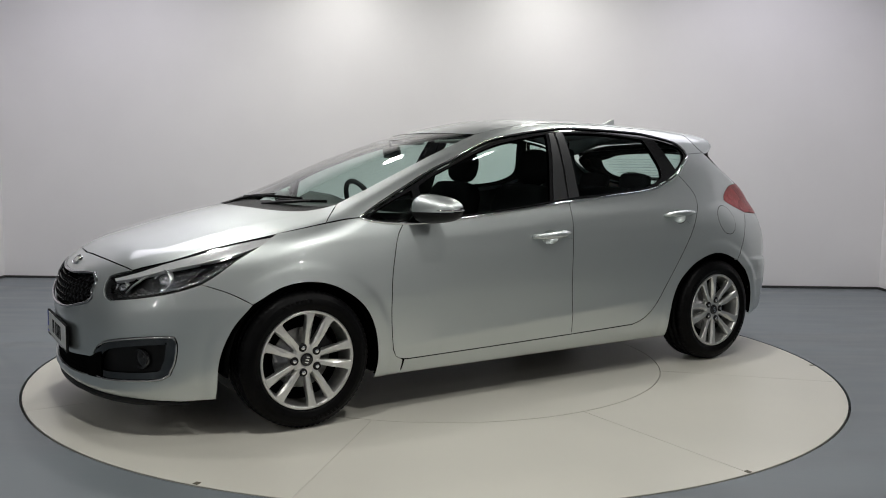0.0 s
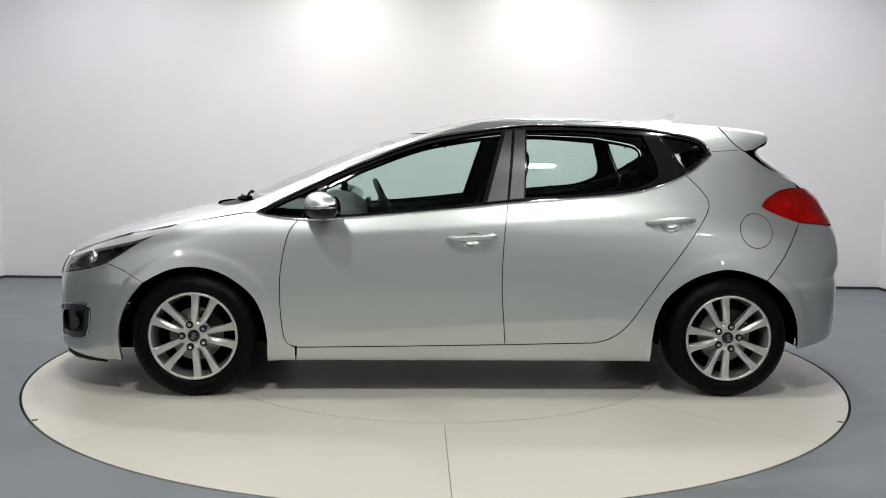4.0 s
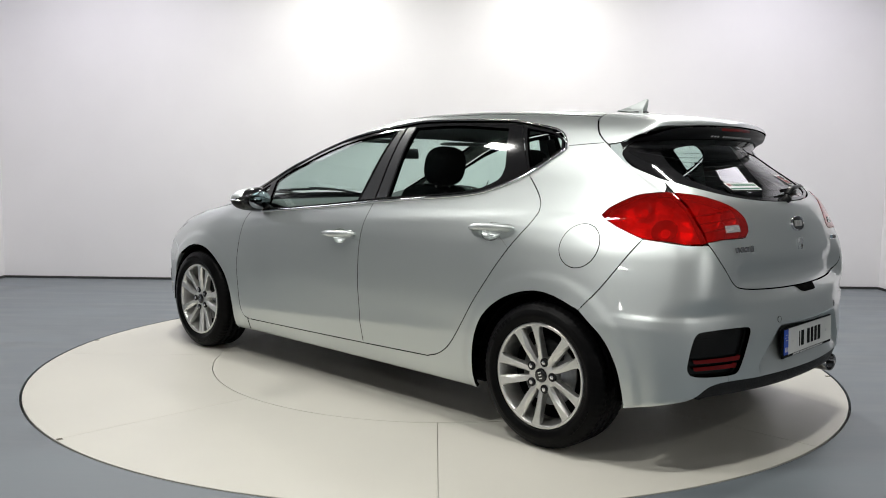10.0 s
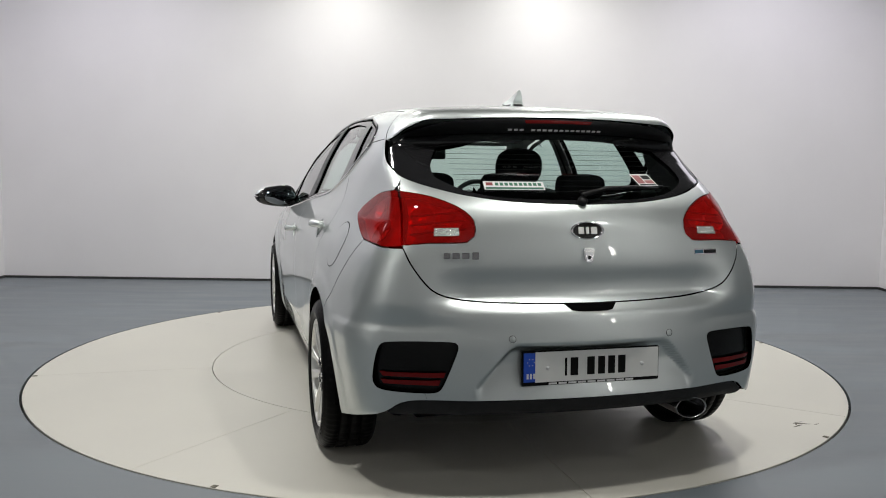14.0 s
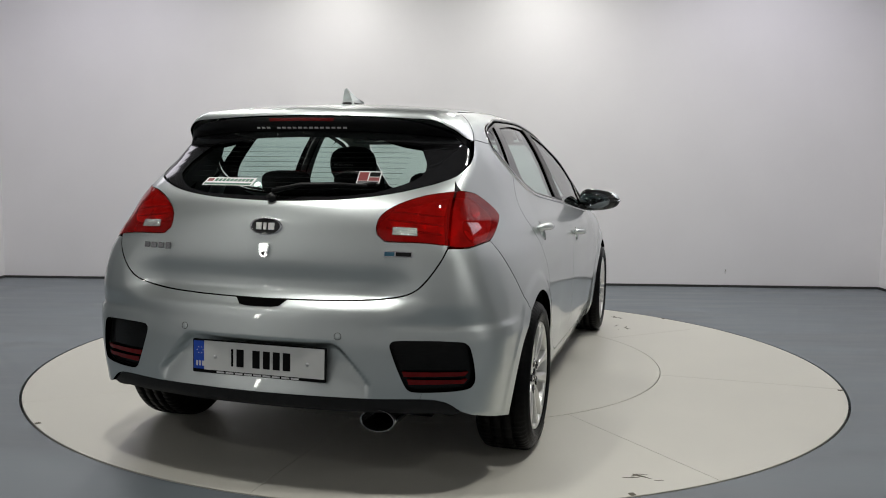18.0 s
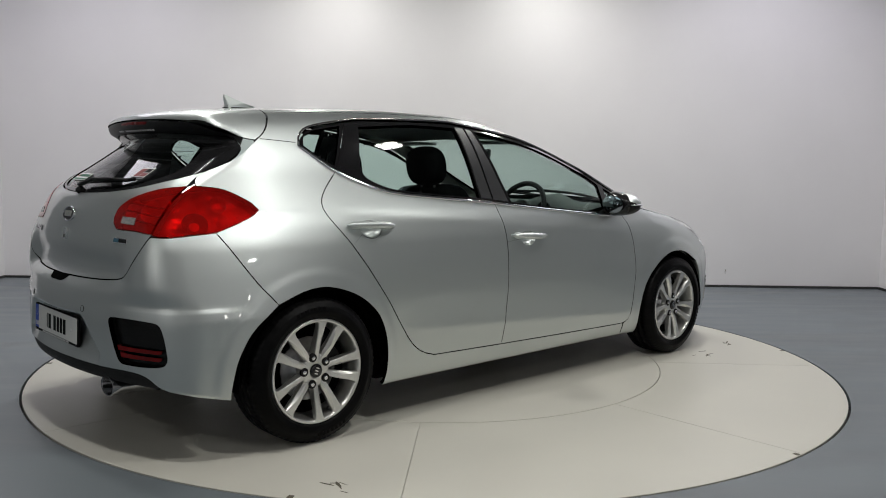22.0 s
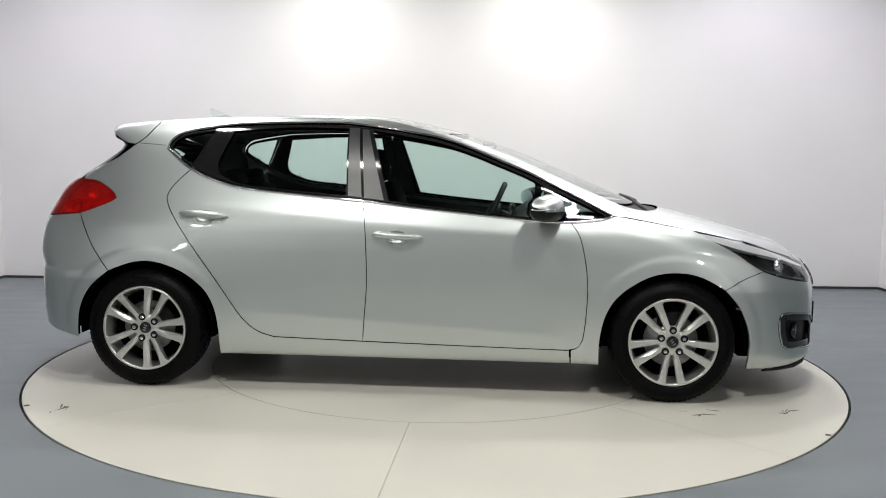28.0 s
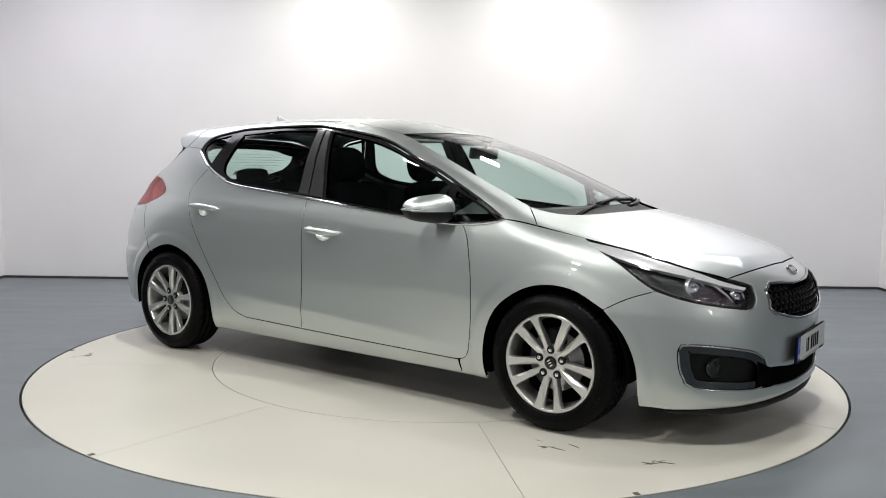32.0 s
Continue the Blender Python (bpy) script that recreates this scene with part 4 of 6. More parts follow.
# ---- painted spoiler and its dark underside
EDGE = [(0.0, 1.322), (0.25, 1.317), (0.43, 1.303), (0.535, 1.272), (0.60, 1.243)]
spoiler = skin("spoiler", Roll, both_halves(join(lay("top", (-1.363, 0.0), (-1.363, 0.519)), lay("side", (-1.365, 1.343), (-1.408, 1.277), (-1.46, 1.237)), lay("tail", *EDGE[::-1]))), PAINT, CAR, cell=0.018, lip=0.01)
skin("spoiler_underside", Tail, both_halves(join(lay("tail", *EDGE), lay("tail", EDGE[-1], (0.598, 1.222), (0.56, 1.247)), lay("tail", (0.56, 1.247), (0.3, 1.263), (0.0, 1.269)))), SATINBLACK, spoiler, out=-0.001, gap=0.001, cell=0.012, label="satin black underside of the spoiler")
skin("brake_light", Tail, both_halves(join(lay("tail", (0.0, 1.316), (0.135, 1.314)), lay("tail", (0.135, 1.314), (0.13, 1.303)), lay("tail", (0.13, 1.303), (0.0, 1.305)))), RED_REFLECTOR, spoiler, out=0.002, gap=0.0, lip=0.003, cell=0.012, label="narrow red high-level brake light")

# ---- lamps
for m in (False, True):
    skin("lamp_flange", Tail, project("tail", smooth_path([(0.57, 1.03), (0.655, 1.03)], [(0.655, 1.03), (0.645, 1.09)], [(0.645, 1.09), (0.585, 1.11)], [(0.585, 1.11), (0.57, 1.03)])), GLOSSBLACK, CAR, out=-0.003, lip=0.0, gap=0.0, cell=0.02, mirror=m)
    lamp = skin("tail_lamp", Tail, TAIL_LAMP, LAMP_BACK, CAR, out=-0.035, lip=-0.034, gap=0.0, cell=0.02, mirror=m, label="red wraparound tail lamp, unlit")
    lo = join(lay("tail", *LAMP_IN), lay("tail", LAMP_IN[-1], (0.630, 0.96), LAMP_IN[0]))
    hi = join(lay("tail", (0.627, 1.050), (0.635, 0.96), (0.649, 0.868)), lay("side", (-1.905, 0.864), (-1.87, 0.863), (-1.80, 0.870), (-1.707, 0.878), (-1.61, 0.910), (-1.533, 0.943), (-1.516, 0.958), (-1.538, 0.985), (-1.632, 1.036), (-1.74, 1.052)))
    skin("lens", Tail, lo, RED_LENS, lamp, out=0.002, lip=0.04, gap=0.001, cell=0.02, mirror=m, label="red lens on the tailgate")
    skin("lens", Tail, hi, RED_LENS, lamp, out=0.002, lip=0.04, gap=0.001, cell=0.02, mirror=m, label="red lens on the body side")
    skin("reverse_lamp", Tail, project("tail", smooth_path([(0.455, 0.905), (0.54, 0.902)], [(0.54, 0.902), (0.535, 0.928)], [(0.535, 0.928), (0.455, 0.931)], [(0.455, 0.931), (0.455, 0.905)])), CLEAR_BACK, lamp, out=0.0035, lip=0.004, gap=0.0, cell=0.02, mirror=m, label="small clear reversing lamp")
    for yy, zz, r in ((0.70, 0.915, 0.050), (0.575, 0.965, 0.048), (0.685, 0.985, 0.035), (0.475, 0.965, 0.04)):
        p, n = skin_at("tail", yy, zz, -0.033)
        bm = bmesh.new()
        lathe(bm, [(r, 0.018), (r * 0.93, 0.016), (r * 0.7, 0.004), (r * 0.35, -0.003), (0.002, -0.004)], 28, stand(p, n))
        part("reflector", mirrored(bm, m), AMBER if zz < 0.93 else LAMP_BACK, lamp)
    for k in range(3):
        pts = [skin_at("tail", yy, 0.985 - k * 0.030 - (yy - 0.5) * 0.1, -0.016)[0] for yy in (0.43, 0.48, 0.53, 0.58, 0.62)]
        bm = bmesh.new()
        sweep(bm, pts, 0.004, 6)
        part("light_bar", mirrored(bm, m), RED_REFLECTOR, lamp)
    # reflector unit in the rear bumper
    unit = skin("bumper_reflector", Tail, project("tail", ring(REFL)), INSERT, rear_bumper, out=-0.022, lip=0.0, gap=-0.004, cell=0.03, mirror=m, label="black bumper insert with red reflector bars")
    for za, zb in ((0.446, 0.426), (0.419, 0.399)):
        ya, yb = (0.512, 0.727) if za > 0.44 else (0.528, 0.724)
        skin("reflector_bar", Tail, project("tail", smooth_path([(ya, za), (0.6, za - 0.002), (yb, za - 0.004)], [(yb, za - 0.004), (yb - 0.012, zb)], [(yb - 0.012, zb), (ya + 0.006, zb)], [(ya + 0.006, zb), (ya, za)])), RED_REFLECTOR, unit, out=-0.009, lip=0.012, gap=0.001, mirror=m, label="red reflector bar")
    # headlamp
    head = skin("headlamp", Nose, HEAD, SATINBLACK, CAR, out=-0.055, lip=-0.05, gap=0.002, cell=0.02, mirror=m, label="clear headlamp with dark housing, unlit")
    skin("lens", Nose, HEAD, LENS, head, out=0.001, lip=0.0, gap=0.002, cell=0.02, mirror=m, label="clear headlamp cover")
    q = inset(Nose.inv(HEAD), 0.001)
    q2 = inset(Nose.inv(HEAD), 0.0045)
    skin("bezel", Nose, Nose.at(q), SATINBLACK, head, holes=[Nose.at(q2)], out=-0.006, lip=0.045, gap=0.0, cell=0.02, mirror=m, label="black edge of the headlamp")
    # bright brow, daylight strip, reflectors
    brow = join(lay("side", (1.44, 0.832), (1.60, 0.803), (1.72, 0.770), (1.86, 0.727), (1.96, 0.688), (2.035, 0.659)), lay("side", (2.035, 0.650), (1.96, 0.674), (1.86, 0.706), (1.72, 0.738), (1.60, 0.768), (1.48, 0.806)))
    skin("brow", Nose, brow, LAMPSILVER, head, out=-0.005, lip=0.02, gap=0.0, cell=0.02, mirror=m, label="bright silver brow inside the headlamp")
    tipback = smooth_path([(1.52, 0.788), (1.62, 0.762), (1.74, 0.730)], [(1.74, 0.730), (1.80, 0.660)], [(1.80, 0.660), (1.74, 0.672), (1.66, 0.722), (1.58, 0.765), (1.52, 0.788)])
    skin("rear_reflector", Nose, project("side", tipback), FACETS, head, out=-0.03, lip=0.02, gap=0.0, cell=0.015, mirror=m, label="faceted clear reflector")
    bowl = smooth_path([(0.757, 0.732), (0.70, 0.727), (0.643, 0.701), (0.606, 0.683)], [(0.606, 0.683), (0.622, 0.622)], [(0.622, 0.622), (0.70, 0.624), (0.752, 0.650)], [(0.752, 0.650), (0.757, 0.732)])
    skin("main_reflector", Nose, project("nose", bowl), FACETS, head, out=-0.034, lip=-0.02, gap=0.0, cell=0.012, mirror=m, label="faceted clear main beam reflector")
    bowl = smooth_path([(0.583, 0.672), (0.52, 0.655), (0.485, 0.640)], [(0.485, 0.640), (0.515, 0.602)], [(0.515, 0.602), (0.568, 0.606)], [(0.568, 0.606), (0.583, 0.672)])
    skin("turn_reflector", Nose, project("nose", bowl), FACETS, head, out=-0.034, lip=-0.02, gap=0.0, cell=0.012, mirror=m, label="faceted turn signal reflector")
    # daylight strip along the lower edge
    for k in range(24):
        xx = 1.70 + 0.335 * k / 23
        zz = float(np.interp(xx, (1.69, 1.759, 1.832, 1.90, 2.005, 2.058), (0.690, 0.648, 0.624, 0.606, 0.584, 0.574))) + 0.014
        p, n = skin_at("side", xx, zz, -0.012)
        bm = bmesh.new()
        box(bm, -0.0072, 0.0072, -0.0034, 0.0034, -0.004, 0.003, bevel=0.0012, seg=1, m=stand(p, n))
        part("led", mirrored(bm, m), DARKCHROME, head)
    for yy, zz, r, d, lab in ((0.672, 0.672, 0.044, -0.030, "round projector lamp"), (0.535, 0.632, 0.036, -0.032, "turn signal reflector")):
        p, n = skin_at("nose", yy, zz, d)
        n = (n * 0.4 + Vector((1, 0.25, 0)) * 0.6).normalized()
        bm = bmesh.new()
        lathe(bm, [(r * 1.08, -0.02), (r * 1.08, 0.004), (r, 0.006), (r * 0.92, 0.0), (r * 0.8, -0.012), (r * 0.45, -0.02), (0.001, -0.022)], 32, stand(p, n))
        bowl = part("reflector", mirrored(bm, m), SILVER, head, lab)
        bm = bmesh.new()
        lathe(bm, [(r * 0.62, -0.014), (r * 0.58, -0.004), (r * 0.4, 0.006), (r * 0.2, 0.010), (0.001, 0.011)], 28, stand(p, n))
        part("bulb_lens", mirrored(bm, m), CLEAR_BACK if r > 0.045 else CHROME, head)
    pts = [skin_at("nose", yy, zz, -0.02)[0] for yy, zz in ((0.615, 0.700), (0.602, 0.672), (0.588, 0.642), (0.578, 0.612))]
    bm = bmesh.new()
    sweep(bm, pts, [0.012, 0.011, 0.009, 0.006], 10, flat=0.5)
    part("divider", mirrored(bm, m), ALLOY, head, "bright silver divider inside the headlamp")
    # fog lamp opening
    fq = Nose.inv(project("nose", ring(FOG)))
    fp = Nose.at(inset(fq, 0.004))
    fp = fp + normals(fp) * 0.001
    # thin bright edge, open towards the middle of the car
    k0 = int(np.argmin(fp[:, 1]))
    fp = np.roll(fp, -k0, 0)
    fp = fp[(fp[:, 1] > 0.462)]
    bm = bmesh.new()
    sweep(bm, [Vector(v) for v in fp], 0.0042, 8)
    part("fog_bezel", mirrored(bm, m), FOGTRIM, front_bumper, "thin chrome edge of the fog lamp surround")
    skin("fog_surround", Nose, Nose.at(inset(fq, 0.004)), SMOKE, front_bumper, holes=[Nose.at(inset(fq, 0.036))], out=-0.004, lip=0.022, gap=0.0, cell=0.02, mirror=m, label="dark chrome fog lamp surround")
    skin("fog_panel", Nose, Nose.at(inset(fq, 0.006)), SATINBLACK, front_bumper, out=-0.026, lip=0.0, gap=0.0, mirror=m, label="black fog lamp insert")
    skin("intake_end", Nose, project("nose", smooth_path([(0.39, 0.236), (0.49, 0.240)], [(0.49, 0.240), (0.485, 0.352)], [(0.485, 0.352), (0.39, 0.312)], [(0.39, 0.312), (0.39, 0.236)])), DARK, front_bumper, out=0.001, lip=0.002, gap=0.0, cell=0.02, mirror=m, label="black plastic end of the lower intake")
    p, n = skin_at("nose", 0.655, 0.335, -0.024)
    bm = bmesh.new()
    lathe(bm, [(0.044, -0.01), (0.044, 0.006), (0.040, 0.008), (0.037, 0.003), (0.03, 0.006), (0.015, 0.010), (0.001, 0.011)], 30, stand(p, (n + Vector((1, 0, 0))).normalized()))
    part("fog_lamp", mirrored(bm, m), GLOSSBLACK, front_bumper, "round fog lamp behind dark glass")

# ---- grille
gq = Nose.inv(halves(GRILLE, "nose"))
gp = Nose.at(inset(gq, 0.004))
gp = gp + normals(gp) * 0.001
bm = bmesh.new()
sweep(bm, [Vector(v) for v in np.concatenate([gp, gp[:1]])], 0.0065, 10, cap=False)
grille = part("grille", bm, DARKCHROME, CAR, "front grille with chrome frame and black honeycomb")
skin("grille_back", Nose, Nose.at(inset(gq, 0.004)), DARK, grille, out=-0.045, lip=0.0, gap=0.0)
gin = inset(gq, 0.014)


def inside(q, x, y):
    c = False
    for i in range(len(q)):
        (x1, y1), (x2, y2) = q[i - 1], q[i]
        if (y1 > y) != (y2 > y) and x < (x2 - x1) * (y - y1) / (y2 - y1) + x1:
            c = not c
    return c


bm = bmesh.new()
cw, ch = 0.046, 0.026
for j in range(-1, 9):
    for i in range(-12, 13):
        y, z = (i + (0.5 if j % 2 else 0)) * cw, 0.485 + j * ch
        if abs(y) > 0.42:
            continue
        q = Nose.inv(project("nose", np.array([[abs(y), z]])))[0]
        if not inside(gin, q[0], q[1]):
            continue
        p, n = skin_at("nose", y, z, -0.012)
        f = stand(p, n)
        loops = []
        for s, d in ((1.0, -0.02), (0.99, 0.0), (0.80, 0.004), (0.70, -0.02)):
            loops.append([bm.verts.new(f @ Vector((s * cw * 0.5 * hx, s * ch * 0.66 * hy, d))) for hx, hy in ((1, 0), (0.5, 0.75), (-0.5, 0.75), (-1, 0), (-0.5, -0.75), (0.5, -0.75))])
        for a, b in zip(loops, loops[1:]):
            for k in range(6):
                bm.faces.new((a[k], a[(k + 1) % 6], b[(k + 1) % 6], b[k]))
part("honeycomb", bm, GLOSSBLACK, grille, "gloss black honeycomb mesh", smooth=False)
iq = Nose.inv(halves(INTAKE, "nose"))
# near-black sheet close behind the opening, in place of its shaded depth
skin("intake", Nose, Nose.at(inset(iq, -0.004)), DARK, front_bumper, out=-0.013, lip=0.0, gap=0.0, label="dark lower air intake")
for k in range(3):
    bm = bmesh.new()
    sweep(bm, [skin_at("nose", y, 0.248 + 0.018 * k, -0.016)[0] for y in (-0.40, -0.3, -0.2, -0.1, 0.001, 0.1, 0.2, 0.3, 0.40)], 0.0055, 6, flat=0.6)
    part("slat", bm, DARK, front_bumper)
bm = bmesh.new()
half = [(1.80, 0.712, 0.143), (1.90, 0.662, 0.147), (1.985, 0.598, 0.152), (2.055, 0.50, 0.154), (2.105, 0.38, 0.156), (2.140, 0.22, 0.157), (2.152, 0.10, 0.157)]
sweep(bm, [(x - 0.006, y, z) for x, y, z in half] + [(2.149, 0.0, 0.157)] + [(x - 0.006, -y, z) for x, y, z in half[::-1]], [0.006, 0.013] + [0.018] * 11 + [0.013, 0.006], 10, flat=0.9)
part("front_lip", bm, PLASTIC, front_bumper, "black plastic lower lip")


# ---- number plates and badges
def plate(view, z0, z1, name, lift, tilt):
    p, n = skin_at(view, 0.0008, (z0 + z1) / 2, lift)
    f = stand(p, Vector((n.x, 0, tilt)).normalized())
    h, w = (z1 - z0) / 2, 0.257
    bm = bmesh.new()
    box(bm, -w, w, -h, h, -0.012, 0.0, bevel=0.004, m=f)
    base = part(name, bm, INK, CAR, "white number plate in a black frame", smooth=False)

    def flat(nm, x0, x1, y0, y1, d, material, label=""):
        bm = bmesh.new()
        box(bm, x0, x1, y0, y1, 0.0, d, m=f)
        part(nm, bm, material, base, label, smooth=False)
    flat("face", -w + 0.047, w - 0.004, -h + 0.012, h - 0.004, 0.0015, PLATE)
    flat("country_band", -w + 0.005, -w + 0.046, -h + 0.014, h - 0.006, 0.0015, BLUE, "blue band")
    for x in (-0.238, -0.226, -0.214):
        flat("mark", x - 0.0035, x + 0.0035, -h + 0.025, -h + 0.043, 0.0022, PRINTWHITE)
    for k in range(6):
        a = k * math.pi / 3
        flat("mark", -0.2275 + 0.012 * math.cos(a), -0.2245 + 0.012 * math.cos(a), 0.02 + 0.012 * math.sin(a), 0.023 + 0.012 * math.sin(a), 0.0022, PRINTWHITE)
    for x, ww in ((-0.098, 0.008), (-0.067, 0.028), (-0.005, 0.028), (0.035, 0.026), (0.073, 0.026), (0.112, 0.028)):
        flat("character_bar", x - ww / 2, x + ww / 2, -0.029, 0.033, 0.0025, INK)
    for k in range(9):
        flat("small_print", -0.16 + k * 0.036, -0.13 + k * 0.036, -h + 0.003, -h + 0.009, 0.001, PRINTWHITE)
    for x in (-0.165, 0.19):
        bm = bmesh.new()
        lathe(bm, [(0.007, 0.0), (0.0065, 0.003), (0.001, 0.004)], 14, f @ Matrix.Translation((x, 0, 0)))
        part("screw_cap", bm, PRINTWHITE, base)
    return base


plate("tail", 0.392, 0.512, "rear_plate", 0.019, 0.03)
plate("nose", 0.312, 0.432, "front_plate", 0.014, 0.0)


def badge(view, z, w, h, dad, lift=0.004):
    p, n = skin_at(view, 0.0008, z, lift)
    f = stand(p, Vector((n.x, 0, n.z)).normalized()) @ Matrix.Diagonal((w, h, 1, 1))
    bm = bmesh.new()
    lathe(bm, [(1.0, -0.008), (1.0, 0.001), (0.95, 0.004), (0.88, 0.003), (0.86, 0.0)], 40, f)
    b = part("badge", bm, CHROME, dad, "oval black badge with chrome rim")
    bm = bmesh.new()
    lathe(bm, [(0.87, 0.0005), (0.4, 0.0015), (0.001, 0.002)], 40, f)
    part("badge_face", bm, GLOSSBLACK, b)
    for x0, x1, s in ((-0.56, -0.24, 0.0), (-0.12, 0.06, 0.0), (0.18, 0.54, 0.0)):
        bm = bmesh.new()
        vs = box(bm, x0, x1, -0.38, 0.38, 0.0, 0.0045)
        for v in vs:
            v.co.x += s * v.co.y
        bmesh.ops.transform(bm, matrix=f, verts=bm.verts)
        part("badge_bar", bm, ALLOY, b, smooth=False)
    return b


badge("tail", 0.922, 0.063, 0.032, gate)
badge("nose", 0.690, 0.055, 0.028, front_bumper)
for x0, x1, dy in ((0.393, 0.415, 0), (0.425, 0.45, -0.003), (0.458, 0.483, -0.003), (0.49, 0.512, -0.003)):
    p, n = skin_at("tail", (x0 + x1) / 2, 0.838, 0.001)
    f = stand(p, n)
    h = 0.010 if dy else 0.012
    bm = bmesh.new()
    w = (x1 - x0) / 2
    for a, b, c, d in ((-w, w, -h, h),):
        box(bm, a, b, c, d, 0, 0.004, bevel=0.001, seg=1, m=f)
    part("name_bar", bm, DARKCHROME, gate, "small chrome model name bars", smooth=False)
p, n = skin_at("tail", -0.482, 0.840, 0.001)
bm = bmesh.new()
box(bm, -0.05, 0.05, -0.010, 0.010, 0, 0.003, bevel=0.001, seg=1, m=stand(p, n))
eco = part("trim_badge", bm, CHROME, gate, "small chrome and blue trim badge", smooth=False)
for a, b, mt in ((-0.047, -0.012, TEAL), (-0.008, 0.046, SATINBLACK)):
    bm = bmesh.new()
    box(bm, a, b, -0.007, 0.007, 0.003, 0.0042, m=stand(p, n))
    part("badge_inlay", bm, mt, eco, smooth=False)
# rear camera, release slot, sensors, exhaust, towing covers
p, n = skin_at("tail", 0.0008, 0.841, 0.0)
f = stand(p, Vector((n.x, 0, n.z)))
bm = bmesh.new()
prism(bm, [(-0.018, 0.022), (0.018, 0.022), (0.020, 0.006), (0.012, -0.026), (-0.012, -0.026), (-0.020, 0.006)], -0.004, 0.012, f)
bmesh.ops.bevel(bm, geom=bm.edges[:], offset=0.003, segments=2, affect="EDGES")
cam_pod = part("camera_pod", bm, SILVER, gate, "small silver reversing camera housing", smooth=False)
bm = bmesh.new()
lathe(bm, [(0.007, 0.011), (0.006, 0.0145), (0.001, 0.015)], 16, f @ Matrix.Translation((0.0, -0.012, 0)))
part("camera_lens", bm, GLOSSBLACK, cam_pod)
# flat near-black patch on the bumper, in place of the slot's shaded hollow
skin("release_slot", Tail, both_halves(join(lay("tail", (0.0, 0.672), (0.10, 0.673)), lay("tail", (0.10, 0.673), (0.075, 0.652), (0.03, 0.648), (0.0, 0.648)))), DARK, rear_bumper, out=0.0012, lip=0.0, gap=0.0, cell=0.02, label="dark hand slot of the tailgate")
for y, z in ((0.292, 0.562), (-0.297, 0.562)):
    p, n = skin_at("tail", y, z, 0.0)
    bm = bmesh.new()
    lathe(bm, [(0.0125, -0.002), (0.0125, 0.0018), (0.0115, 0.0022), (0.0112, 0.0)], 24, stand(p, n))
    s = part("sensor", bm, SATINBLACK, rear_bumper, "round parking sensor ring")
    bm = bmesh.new()
    lathe(bm, [(0.0112, 0.0012), (0.006, 0.0024), (0.001, 0.0025)], 24, stand(p, n))
    part("sensor_face", bm, PAINT, s)
bm = bmesh.new()
f = pose(-1.80, -0.425, 0.262, 0, -88, 0) @ Matrix.Diagonal((0.62, 1, 1, 1))
lathe(bm, [(0.05, -0.15), (0.058, 0.0), (0.062, 0.18), (0.063, 0.215), (0.060, 0.217), (0.057, 0.21), (0.055, 0.05), (0.001, 0.05)], 32, f)
part("exhaust", bm, DARKCHROME, CAR, "oval chrome exhaust tip")

# ---- fuel flap, door handles, mirrors
fl = np.array([(-1.463 + 0.083 * math.cos(2 * math.pi * i / 48), 0.836 + 0.083 * math.sin(2 * math.pi * i / 48)) for i in range(48)])
fo = np.array([(-1.463 + 0.0865 * math.cos(2 * math.pi * i / 48), 0.836 + 0.0865 * math.sin(2 * math.pi * i / 48)) for i in range(48)])
skin("flap_gap", Roll, fo, DARK, side_frames[0], out=0.0006, lip=0.0, gap=0.0)
skin("fuel_flap", Roll, fl, PAINT, side_frames[0], out=0.0016, lip=0.004, gap=0.0, label="round silver fuel filler flap")


def handle(cx, cz, dad, m):
    p, n = skin_at("side", cx, cz, 0.0)
    x = Vector((1, 0, -0.05)).normalized()
    z = n
    y = z.cross(x).normalized()
    f = Matrix(((x.x, y.x, z.x, p.x), (x.y, y.y, z.y, p.y), (x.z, y.z, z.z, p.z), (0, 0, 0, 1)))
    bm = bmesh.new()
    lathe(bm, [(1.06, -0.0022), (1.0, 0.0004), (0.97, -0.0022), (0.88, -0.010), (0.68, -0.022), (0.35, -0.029), (0.001, -0.030)], 40, f @ Matrix.Translation((0.0, 0.014, 0.0)) @ Matrix.Diagonal((CUP[0] + 0.001, CUP[1] + 0.001, 1, 1)))
    cup = part("handle_cup", mirrored(bm, m), PAINT, dad, "smooth silver recess behind the door handle")
    bm = bmesh.new()
    ts = [i / 16 for i in range(17)]
    pts = [f @ Vector((-0.124 + 0.248 * t, 0.002 + 0.004 * math.sin(math.pi * t), 0.005 + 0.030 * math.sin(math.pi * t) ** 0.55)) for t in ts]
    rad = [0.006 + 0.0155 * math.sin(math.pi * min(1, max(0, t))) ** 0.42 for t in ts]
    sweep(bm, pts, rad, 14, flat=0.80)
    grip = part("door_handle", mirrored(bm, m), PAINT, dad, "silver pull door handle")
    bm = bmesh.new()
    lathe(bm, [(1, -0.003), (1, 0.002), (0.8, 0.006), (0.001, 0.007)], 24, f @ Matrix.Translation((-0.088, 0.002, 0.012)) @ Matrix.Diagonal((0.026, 0.017, 1, 1)))
    part("handle_end", mirrored(bm, m), PAINT, dad, "fixed end of the door handle")


